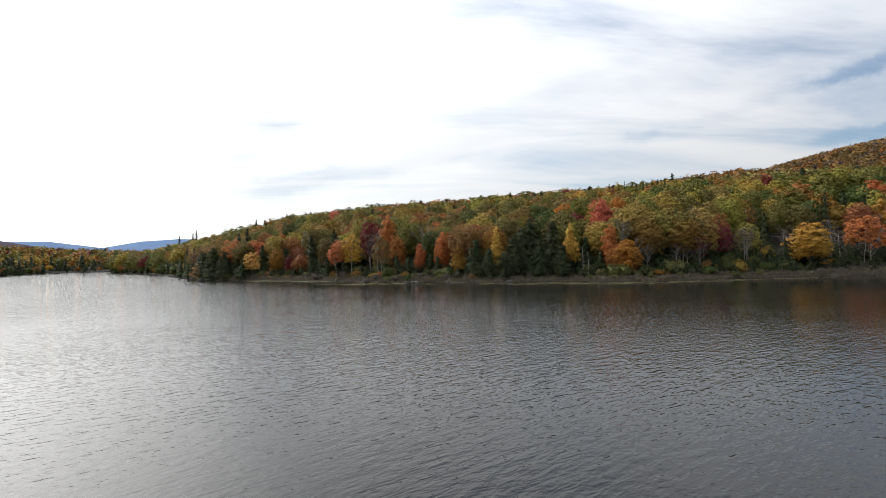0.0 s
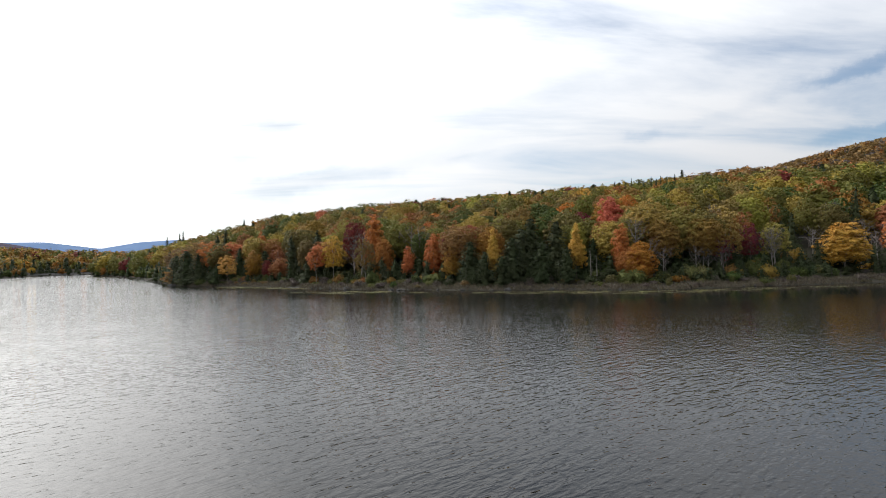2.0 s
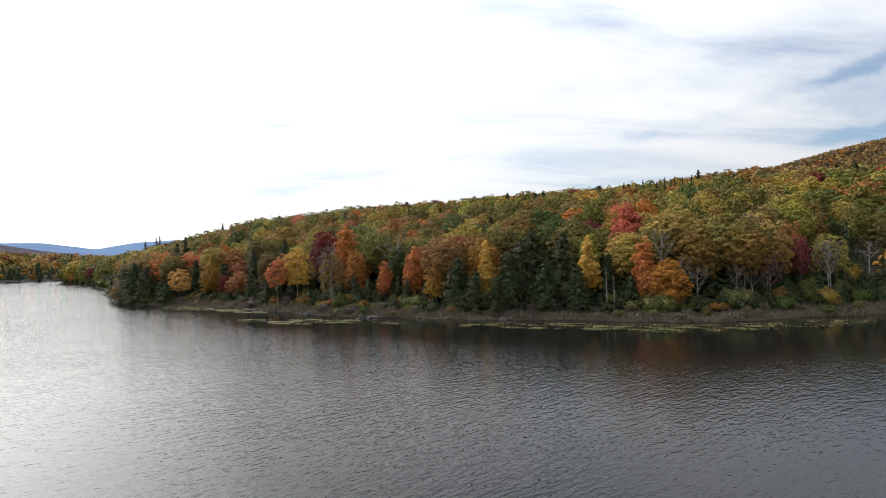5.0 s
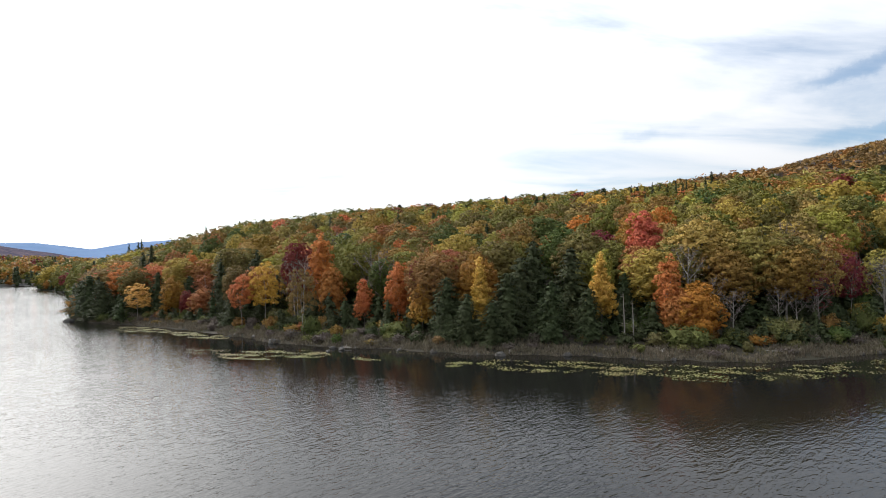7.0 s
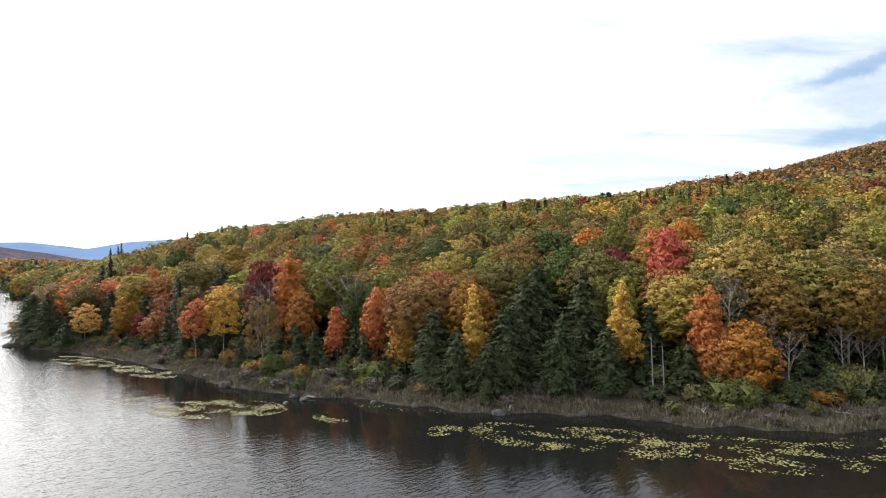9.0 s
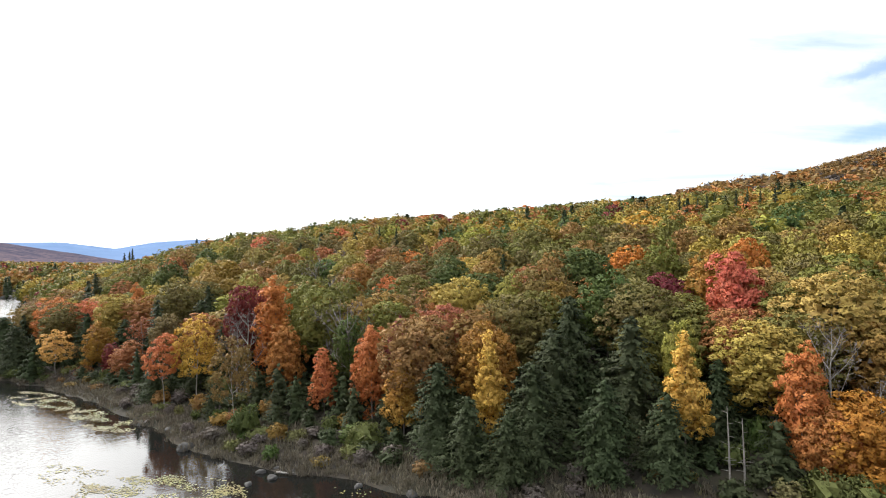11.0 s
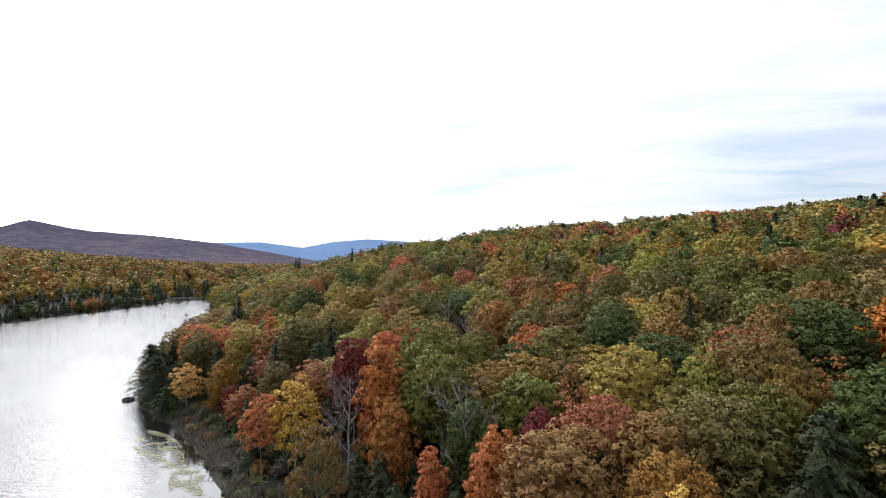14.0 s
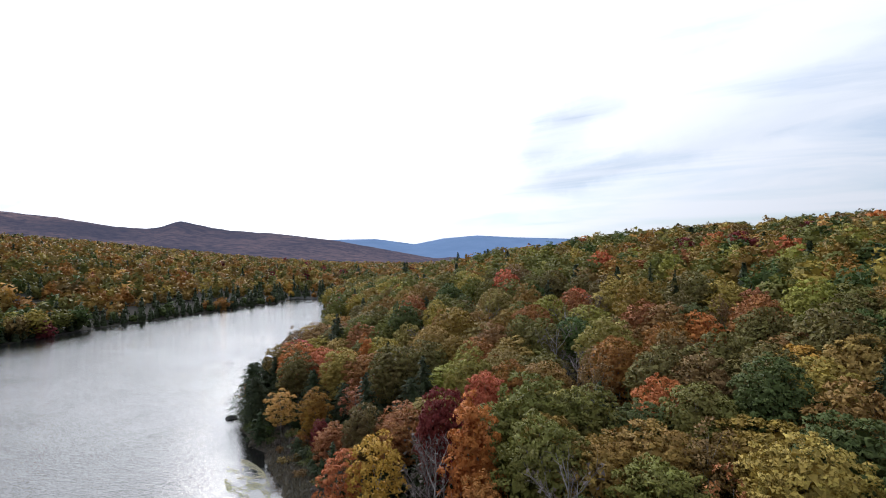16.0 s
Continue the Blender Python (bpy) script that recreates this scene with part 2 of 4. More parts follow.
def water_material():
    m, t, p = material("lake_water")
    where = place_of(t)

    def ripples(turn, sx, sy, scale, detail):
        way = t.nodes.new("ShaderNodeMapping")
        way.inputs["Rotation"].default_value = (0, 0, radians(-turn))
        t.links.new(where, way.inputs["Vector"])
        mp = t.nodes.new("ShaderNodeMapping")
        mp.inputs["Scale"].default_value = (sx, sy, 1)
        t.links.new(way.outputs[0], mp.inputs["Vector"])
        return noise_node(t, mp.outputs[0], scale, detail, 0.6, 0.25)

    fine = math_node(t, "MULTIPLY", ripples(30, 1.0, 1.6, 2.6, 1), 0.028)
    small = math_node(t, "MULTIPLY", ripples(40, 0.55, 1.5, 1.4, 2), 0.11)
    swell = math_node(t, "MULTIPLY", ripples(46, 0.5, 1.3, 0.45, 1), 0.05)
    gusts = ramp(t, noise_node(t, where, 0.02, 3), (0.35, 0.6), (0.65, 1.0))
    lee = t.nodes.new("ShaderNodeAttribute")
    lee.attribute_name = "ripple"
    height = math_node(t, "ADD", math_node(t, "ADD", fine, small), swell)
    height = math_node(t, "MULTIPLY", math_node(t, "MULTIPLY", height, gusts), lee.outputs["Fac"])
    b = t.nodes.new("ShaderNodeBump")
    b.inputs["Strength"].default_value, b.inputs["Distance"].default_value = 1.0, 1.0
    t.links.new(height, b.inputs["Height"])
    t.links.new(b.outputs[0], p.inputs["Normal"])
    p.inputs["Base Color"].default_value = (0.008, 0.008, 0.007, 1)
    p.inputs["Roughness"].default_value = 0.02
    p.inputs["IOR"].default_value = 1.333
    p.inputs["Specular IOR Level"].default_value = 0.5
    return m


WATER = water_material()

# ---- lie of the land ----
LAKE = [(300, 120), (190, 160), (141, 163), (118, 162), (92, 157), (70, 153), (55, 152), (45, 155), (36, 159), (21, 162), (5, 169),
        (-15, 176), (-26, 181), (-39, 194), (-58, 208), (-80, 221), (-102, 234), (-112, 244), (-128, 268), (-170, 330), (-215, 390),
        (-252, 430), (-284, 456), (-300, 484), (-326, 536), (-374, 503), (-352, 474), (-346, 420), (-340, 376), (-328, 310), (-306, 257),
        (-290, 150), (-270, 0), (-230, -140), (-100, -230), (100, -230), (280, -130), (330, 0)]


def shore_distance(x, y):
    """Metres inland from the waterline (minus: out in the lake)."""
    x, y = np.asarray(x, float), np.asarray(y, float)
    best, inside = np.full(x.shape, 1e9), np.zeros(x.shape, bool)
    for (ax, ay), (bx, by) in zip(LAKE, LAKE[1:] + LAKE[:1]):
        dx, dy = bx - ax, by - ay
        k = np.clip(((x - ax) * dx + (y - ay) * dy) / (dx * dx + dy * dy), 0, 1)
        best = np.minimum(best, np.hypot(x - ax - k * dx, y - ay - k * dy))
        cross = (ay > y) != (by > y)
        if ay != by:
            inside ^= cross & (x < ax + (y - ay) / (by - ay) * dx)
    wobble = 0.55 * np.sin(0.43 * x + 1.7 * np.sin(0.21 * y)) + 0.45 * np.sin(0.9 * y - 0.55 * x)
    wobble += 0.9 * np.sin(0.19 * x + 0.8 * np.sin(0.07 * y)) * np.sin(0.061 * x + 0.5)
    return np.where(inside, -best, best) + wobble


def ease(a, b, v):
    k = np.clip((v - a) / (b - a), 0, 1)
    return k * k * (3 - 2 * k)


def ground(x, y):
    """Height of the ground over the lake's level."""
    x, y = np.asarray(x, float), np.asarray(y, float)
    d = shore_distance(x, y)
    n = 0.463 * x + 0.886 * y - 160       # inland across the near hillside
    s = -0.886 * x + 0.463 * y            # along its foot, away down the lake
    hill = np.interp(n, [-50, 0, 25, 45, 80, 130, 212, 250, 340, 480, 900], [0, 0.8, 4, 9, 16, 25, 37, 39, 42, 34, 20])
    hill = hill * (1 - 0.85 * ease(230, 560, s))
    ridge = 268 * np.exp(-(((x - 1350) / 850) ** 2 + ((y - 1330) / 600) ** 2))
    ridge += 46 * np.exp(-(((x - 360) / 190) ** 2 + ((y - 700) / 230) ** 2))
    hill = hill + ridge
    left = 78 * (1 - np.exp(-np.maximum(d, 0) / 230)) * (1 - 0.78 * ease(-250, 420, n)) * ease(380, 520, s - 0.15 * n)
    left = left * (1 - 0.75 * ease(600, 1500, d))
    back = 30 * ease(20, 250, d) * (1 - ease(-60, 30, n)) * (1 - ease(250, 420, s))
    land = np.maximum(np.maximum(hill, left), back)
    bank = 0.45 + 0.1 * np.maximum(d - 1.5, 0) ** 1.25
    land = np.minimum(np.maximum(land, 0.5), bank)
    return np.where(d > 1.5, land, np.where(d > 0, 0.45 * d / 1.5, np.maximum(-3.0, 0.16 * d)))


# ---- mesh helpers ----
def mesh_of(name, verts, faces, mats, index=None, smooth=False, normals=None):
    me = bpy.data.meshes.new(name)
    verts = np.asarray(verts, np.float32)
    faces = np.asarray(faces, np.int32)
    k = faces.shape[1]
    me.vertices.add(len(verts))
    me.vertices.foreach_set("co", verts.ravel())
    me.loops.add(faces.size)
    me.loops.foreach_set("vertex_index", faces.ravel())
    me.polygons.add(len(faces))
    me.polygons.foreach_set("loop_start", np.arange(0, faces.size, k, dtype=np.int32))
    for m in (mats if isinstance(mats, (list, tuple)) else [mats]):
        me.materials.append(m)
    if index is not None:
        me.polygons.foreach_set("material_index", np.asarray(index, np.int32))
    me.polygons.foreach_set("use_smooth", np.full(len(faces), smooth or normals is not None))
    me.update(calc_edges=True)
    me.validate()
    if normals is not None:
        me.normals_split_custom_set_from_vertices(np.asarray(normals, np.float32))
    return me


def part(name, me, parent, label=""):
    ob = new(name, me)
    ob.parent = parent
    return tagged(ob, label)


class Soup:
    """Gathers pieces of one mesh; all faces are quads (a triangle repeats no corner: it is split off as a thin quad)."""

    def __init__(self):
        self.v, self.f, self.n, self.up = [], [], 0, []

    def add(self, v, f, up=None):
        if up is not None:
            self.up.append(up)
        self.v.append(np.asarray(v, float))
        self.f.append(np.asarray(f, int) + self.n)
        self.n += len(v)

    def tube(self, points, radii, sides=6):
        points, rings = [Vector(p) for p in points], []
        for i, p in enumerate(points):
            along = (points[min(i + 1, len(points) - 1)] - points[max(i - 1, 0)]).normalized()
            a = along.cross(Vector((0.31, 0.87, 0.23))).normalized()
            b = along.cross(a)
            rings += [p + radii[i] * (math.cos(k * math.tau / sides) * a + math.sin(k * math.tau / sides) * b) for k in range(sides)]
        faces = [(i * sides + k, i * sides + (k + 1) % sides, (i + 1) * sides + (k + 1) % sides, (i + 1) * sides + k)
                 for i in range(len(points) - 1) for k in range(sides)]
        self.add([tuple(q) for q in rings], faces)

    def mesh(self, name, mats, smooth=False):
        return mesh_of(name, np.concatenate(self.v), np.concatenate(self.f), mats, None, smooth, np.concatenate(self.up) if self.up else None)


def unit(v):
    return v / np.maximum(np.linalg.norm(v, axis=-1, keepdims=True), 1e-9)


def leaf_sprays(rng, centres, normals, size, stretch=1.2):
    """One small three-cornered spray of leaves at each centre, facing about along its normal."""
    n = len(centres)
    normals = unit(normals)
    a = unit(np.cross(normals, rng.normal(size=(n, 3))))
    b = np.cross(normals, a)
    s = (size * rng.uniform(0.6, 1.4, n))[:, None]
    tip, wide = rng.uniform(0.45, 0.8, (n, 1)) * stretch, rng.uniform(0.4, 0.65, (n, 2))
    v = np.stack([centres + a * s * tip, centres - a * s * 0.35 * stretch + b * s * wide[:, :1], centres - a * s * 0.35 * stretch - b * s * wide[:, 1:]], 1)
    return v.reshape(-1, 3), np.arange(3 * n).reshape(-1, 3)


def soft_normals(rng, outward, flat, own=0.3):
    """Corner normals that follow the clump's rounding, with a little of each spray's own tilt."""
    n = unit(unit(outward) * (1 - own) + unit(flat) * own)
    return np.repeat(n, 3, 0)


def from_middle(v):
    return unit(v - v.mean(0))


ICO = np.array([(0, 0, 1)] + [(0.894 * math.cos(k * math.tau / 5), 0.894 * math.sin(k * math.tau / 5), 0.447) for k in range(5)]
               + [(0.894 * math.cos((k + 0.5) * math.tau / 5), 0.894 * math.sin((k + 0.5) * math.tau / 5), -0.447) for k in range(5)] + [(0, 0, -1)])
ICO_F = np.array([(0, 1 + k, 1 + (k + 1) % 5) for k in range(5)] + [(1 + k, 6 + k, 1 + (k + 1) % 5) for k in range(5)]
                 + [(1 + (k + 1) % 5, 6 + k, 6 + (k + 1) % 5) for k in range(5)] + [(11, 6 + (k + 1) % 5, 6 + k) for k in range(5)])


def finer(v, f):
    """Each triangle of a ball split into four."""
    v, seen, out = [tuple(q) for q in v], {}, []

    def half(a, b):
        key = (min(a, b), max(a, b))
        if key not in seen:
            seen[key] = len(v)
            v.append(tuple(unit(np.array(v[a]) + np.array(v[b]))))
        return seen[key]

    for a, b, c in f:
        ab, bc, ca = half(a, b), half(b, c), half(c, a)
        out += [(a, ab, ca), (ab, b, bc), (ca, bc, c), (ab, bc, ca)]
    return np.array(v), np.array(out)


BALL = [(ICO, ICO_F)]
BALL.append(finer(*BALL[0]))


def scattered(rng, count, low=-1.0):
    """Directions spread evenly over a ball, down to the height low, each a little out of place."""
    k = np.arange(count) + 0.5
    up = 1 - (1 - low) * k / count
    turn = k * 2.39996 + rng.uniform(0, 6.28)
    flat = np.sqrt(np.maximum(1 - up * up, 0.0))
    return unit(np.stack([np.cos(turn) * flat, np.sin(turn) * flat, up], 1) + rng.normal(size=(count, 3)) * 0.55 / math.sqrt(count))


class Crown:
    """A domed crown: boughs swell out of an egg, and every bough is covered with small knobs of leaves."""

    def __init__(self, rng, height, width, foot, boughs, knobs, pointed=0.0, ragged=1.0):
        self.rng, self.pointed, self.ragged = rng, pointed, ragged
        self.cz, self.rz, self.rx = foot + (height - foot) * 0.46, (height - foot) * 0.54, width / 2
        self.big, self.wb, self.ab = scattered(rng, boughs, -0.8), 2.3 / math.sqrt(boughs), rng.uniform(0.3, 1.15, boughs)
        self.knobs = knobs
        self.side = unit(rng.normal(size=3)) * 0.09

    def swell(self, d):
        """Reach from the middle along each direction, and the way that the bough faces there."""
        k = np.arccos(np.clip(d @ self.big.T, -1, 1)) / self.wb
        h = self.ab * (1 - k ** 2)
        i = h.argmax(1)
        cap = np.maximum(h[np.arange(len(d)), i], -0.35)
        reach = 0.72 + self.ragged * (0.23 * cap) + d @ self.side
        return reach, unit(d + 0.75 * (d - self.big[i]) / self.wb + np.array([0, 0, 0.1]))

    def place(self, d, reach):
        narrow = 1 - self.pointed * np.clip((d[:, 2] + 0.75) / 1.75, 0, 1)
        return np.stack([d[:, 0] * self.rx * reach * narrow, d[:, 1] * self.rx * reach * narrow, self.cz + d[:, 2] * self.rz * np.minimum(reach, 1.02)], 1)

    def leaves(self, count, size, open_air=0.0):
        """Sprays over the knobs: points, corners and corner normals."""
        rng = self.rng
        d = scattered(rng, self.knobs, -0.82)
        reach, way = self.swell(d)
        middle = self.place(d, reach * (1.03 - rng.uniform(0.0, 0.34 + open_air, len(d)) ** 2 * 1.2))
        rad = 2.0 * self.rx / math.sqrt(self.knobs) * rng.uniform(0.55, 1.15, len(d))
        share = rad ** 2 * rng.uniform(0.6, 1.4, len(d))
        who = rng.choice(len(d), count, p=share / share.sum())
        out = unit(rng.normal(size=(count, 3)) + 0.9 * way[who] + np.array([0, 0, 0.35]))
        p = middle[who] + out * (rad[who] * np.clip(1.12 - 0.3 * np.abs(rng.normal(size=count)), 0.1, 1.12))[:, None] * np.array([1, 1, 0.8])
        lean = out + 0.6 * rng.normal(size=out.shape)
        return (*leaf_sprays(rng, p, lean, size), soft_normals(rng, 0.7 * out + 0.9 * way[who] + np.array([0, 0, 0.12]), lean, 0.36))

    def inside(self, count, size):
        """Larger sprays within, that close the crown."""
        rng = self.rng
        d = scattered(rng, count, -0.9)
        reach, way = self.swell(d)
        p = self.place(d, reach * rng.uniform(0.5, 0.84, len(d)))
        lean = way + 0.7 * rng.normal(size=d.shape)
        return (*leaf_sprays(rng, p, lean, size), soft_normals(rng, way, lean, 0.5))

    def ends(self):
        return self.place(self.big, 0.55 + 0.25 * self.ab)


def broadleaf(seed, height, width, foot, lobes, leaves, size, pointed=0.0, open_air=0.0, dense=True, pale=False, limbs=8, stout=1.0, ragged=1.0):
    """Trunk with limbs, and a crown of many leaf sprays."""
    rng = np.random.default_rng(seed)
    thing = new("broadleaf_tree")
    crown = Crown(rng, height, width, foot, max(lobes // 3, 9), lobes * 4, pointed, ragged)
    pos = crown.ends()
    wood = Soup()
    top = foot + (height - foot) * 0.72
    r0 = height * 0.0095 * stout
    bend = rng.normal(size=(6, 2)) * 0.06
    spine = [(bend[i, 0] * i, bend[i, 1] * i, -0.5 + (top + 0.5) * i / 5) for i in range(6)]
    wood.tube(spine, [r0 * (1.25 - 0.2 * i) for i in range(6)], 6)
    bark = PALE_BARK if pale else (BARK if seed % 2 else GREY_BARK)
    stem = part("trunk", wood.mesh("trunk", bark, True), thing)
    for j in rng.permutation(len(pos))[:limbs]:
        z = max(foot * 0.85, min(top * 0.95, pos[j][2] * rng.uniform(0.55, 0.8)))
        k = (z + 0.5) / (top + 0.5) * 5
        i = min(int(k), 4)
        a = Vector(spine[i]).lerp(Vector(spine[i + 1]), k - i)
        c = Vector(pos[j])
        b = a.lerp(c, 0.5) + Vector((0, 0, -0.06 * (c - a).length))
        limb = Soup()
        limb.tube([a, b, c], [r0 * 0.5, r0 * 0.33, r0 * 0.12], 4)
        part("limb", limb.mesh("limb", bark, True), stem)
    leafy = Soup()
    if dense:
        leafy.add(*crown.inside(1500, 0.056 * width))
    leafy.add(*crown.leaves(leaves, size, open_air))
    part("crown", leafy.mesh("crown", LEAF["olive"]), thing)
    return thing


def conifer(seed, height, width, layers=30, boughs=10, sprays=9, size=0.27, taper=0.72):
    """Hemlock or pine: drooping tiers of feathery boughs round a straight stem."""
    rng = np.random.default_rng(seed)
    thing = new("conifer_tree" if height > 9 else "young_hemlock")
    wood = Soup()
    wood.tube([(0, 0, -0.5), (0.03, 0, height * 0.5), (0, 0.02, height * 0.97)], [height * 0.014, height * 0.009, 0.03], 6)
    part("trunk", wood.mesh("trunk", BARK, True), thing)
    c, n = [], []
    lop = rng.uniform(0, 6.28, 3)
    for i in range(layers):
        for k in range(max(4, round(boughs * (1 - 0.5 * i / layers)))):
            f = min(max((i + rng.uniform(-0.9, 0.9)) / layers, 0), 0.985)
            z = height * (0.05 + 0.94 * f)
            reach = width / 2 * (1 - f) ** taper * (0.8 if f < 0.08 else 1)
            turn = rng.uniform(0, math.tau)
            r1 = reach * rng.uniform(0.5, 1.15) * (1 + 0.16 * math.sin(2 * turn + lop[0] + 3 * f) + 0.12 * math.sin(3 * turn + lop[1] - 9 * f))
            droop, lift = rng.uniform(0.12, 0.34), rng.uniform(-0.1, 0.25)
            for j in range(sprays):
                q = math.sqrt((j + rng.uniform(0.1, 1.0)) / sprays)
                r = r1 * q
                side = rng.normal() * 0.15 * r1 * (1.15 - q)
                c.append((math.cos(turn) * r - math.sin(turn) * side, math.sin(turn) * r + math.cos(turn) * side, z + lift * r - droop * r * r / max(r1, 0.3) - 0.25 * abs(side) + rng.normal() * 0.06))
                n.append((math.cos(turn) * 0.55 + rng.normal() * 0.35, math.sin(turn) * 0.55 + rng.normal() * 0.35, 0.75 + rng.normal() * 0.25))
    leafy = Soup()
    tiers = 7
    for i in range(tiers):
        f = i / tiers
        r = width / 2 * (1 - f) ** taper * 0.33
        q = BALL[1][0] * np.array([r, r, height / tiers * 0.8]) * rng.uniform(0.8, 1.15, (42, 1)) + np.array([0, 0, height * (0.13 + 0.80 * f)])
        leafy.add(q, BALL[1][1], from_middle(q))
    c, n = np.array(c), np.array(n)
    leafy.add(*leaf_sprays(rng, c, n, size, 1.9), soft_normals(rng, c * np.array([1, 1, 0]) / (width * 0.25) + np.array([0, 0, 0.45]), n, 0.6))
    part("crown", leafy.mesh("crown", LEAF["pine"]), thing)
    return thing


def bare_tree(seed, height, width, pale=True, leaves=90, forks=9, twigs=260):
    """Leafless tree: stem, ascending limbs, a haze of twigs and a few last leaves."""
    rng = np.random.default_rng(seed)
    thing = new("bare_tree")
    wood, fine = Soup(), Soup()
    r0 = height * 0.011
    lean = rng.normal(size=2) * 0.05
    stem = [(lean[0] * z + 0.12 * math.sin(z * 0.9 + seed), lean[1] * z, z) for z in np.linspace(-0.4, height * 0.93, 7)]
    wood.tube(stem, [r0 * (1.2 - 0.17 * i) for i in range(7)], 5)
    bark = PALE_BARK if pale else TWIG
    bole = part("trunk", wood.mesh("trunk", bark, True), thing)
    ends = []
    for j in range(forks):
        k = 2.0 + 3.6 * j / forks
        i = int(k)
        a = Vector(stem[i]).lerp(Vector(stem[i + 1]), k - i)
        turn = j * 2.4 + rng.uniform(-0.4, 0.4)
        span = width / 2 * rng.uniform(0.7, 1.1) * (1 - 0.05 * j)
        rise = span * rng.uniform(1.0, 1.8)
        b = a + Vector((math.cos(turn) * span * 0.5, math.sin(turn) * span * 0.5, rise * 0.4))
        c = a + Vector((math.cos(turn) * span, math.sin(turn) * span, min(rise, height - a.z)))
        limb = Soup()
        limb.tube([a, b, c], [r0 * 0.5, r0 * 0.3, r0 * 0.1], 4)
        part("limb", limb.mesh("limb", bark, True), bole)
        ends += [(a, b), (b, c), (b, c)]
    ends.append((Vector(stem[4]), Vector(stem[6])))
    v, f = [], []
    for t in range(twigs):
        a, c = ends[rng.integers(len(ends))]
        p = np.array(a.lerp(c, rng.uniform(0.2, 1.0)))
        way = unit(rng.normal(size=3) + np.array([0, 0, 0.8]) + 0.6 * np.array((c - a).normalized())) * rng.uniform(0.7, 1.9)
        side = unit(np.cross(way, rng.normal(size=3))) * 0.022
        m = p + way * 0.5 + rng.normal(size=3) * 0.1
        f.append((len(v), len(v) + 1, len(v) + 2, len(v) + 3))
        v += [p - side, m - side, p + way, m + side]
    fine.add(v, f)
    tagged(part("twig_growth", fine.mesh("twig_growth", TWIG), thing), kind="stuff")
    if leaves:
        p = np.array([np.array(a.lerp(c, rng.uniform(0.4, 1.05))) for a, c in (ends[i] for i in rng.integers(len(ends), size=leaves))]) + rng.normal(size=(leaves, 3)) * 0.7
        leafy = Soup()
        leafy.add(*leaf_sprays(rng, p, rng.normal(size=(leaves, 3)), 0.36))
        part("crown", leafy.mesh("crown", LEAF["grey"]), thing)
    return thing


def snag(seed, height):
    rng = np.random.default_rng(seed)
    thing = new("dead_snag")
    wood = Soup()
    wood.tube([(0, 0, -0.3), (0.05, 0, height * 0.5), (0.12, 0.05, height)], [0.13, 0.09, 0.03], 7)
    part("trunk", wood.mesh("trunk", GREY_BARK, True), thing)
    for k in range(16):
        stubs = Soup()
        z, turn, r = height * rng.uniform(0.2, 0.97), rng.uniform(0, 6.28), rng.uniform(0.4, 1.1)
        stubs.tube([(0.08, 0.02, z), (math.cos(turn) * r, math.sin(turn) * r, z + rng.uniform(-0.3, 0.15))], [0.035, 0.01], 4)
        part("branch_stub", stubs.mesh("branch_stub", GREY_BARK), thing)
    return thing


def shrub(seed, height, width, leaves=340, size=0.28):
    rng = np.random.default_rng(seed)
    thing = new("shrub")
    crown = Crown(rng, height, width, -0.15 * height, 9, 50)
    leafy, wood = Soup(), Soup()
    for c in crown.ends():
        wood.tube([(0, 0, -0.1), tuple(c)], [0.04, 0.015], 4)
    leafy.add(*crown.inside(60, 0.25 * width))
    leafy.add(*crown.leaves(leaves, size))
    tagged(part("stem_growth", wood.mesh("stem_growth", TWIG), thing), kind="stuff")
    part("crown", leafy.mesh("crown", LEAF["shrub"]), thing)
    return thing


# ---- ground and water ----
xs = np.concatenate([np.arange(-4900, -1200, 300), np.arange(-1200, -450, 30), np.arange(-450, 350, 5), np.arange(350, 1700, 30), np.arange(1700, 4901, 300)])
ys = np.concatenate([np.arange(-4900, -300, 300), np.arange(-300, 110, 20), np.arange(110, 620, 5), np.arange(620, 1900, 30), np.arange(1900, 4901, 300)])
gx, gy = np.meshgrid(xs, ys)
gz = ground(gx, gy)
cells = np.arange(gx.size).reshape(gx.shape)
quads = np.stack([cells[:-1, :-1], cells[:-1, 1:], cells[1:, 1:], cells[1:, :-1]], -1).reshape(-1, 4)
tagged(new("ground", mesh_of("ground", np.stack([gx, gy, gz], -1).reshape(-1, 3), quads, SOIL, None, True)), "leaf-covered brown forest floor rising from the lake", "ground", kind="structure")
wx, wy = np.meshgrid(np.concatenate([np.arange(-520, -150, 10.0), np.arange(-150, 150, 4.0), np.arange(150, 421, 10.0)]), np.concatenate([np.arange(-400, 130, 10.0), np.arange(130, 270, 4.0), np.arange(270, 621, 10.0)]))
cells = np.arange(wx.size).reshape(wx.shape)
quads = np.stack([cells[:-1, :-1], cells[:-1, 1:], cells[1:, 1:], cells[1:, :-1]], -1).reshape(-1, 4)
lake = mesh_of("water", np.stack([wx, wy, 0 * wx], -1).reshape(-1, 3), quads, WATER)
off_shore = -shore_distance(wx, wy)
lee = lake.attributes.new("ripple", "FLOAT", "POINT")   # calm in the lee of the bank, ruffled farther out
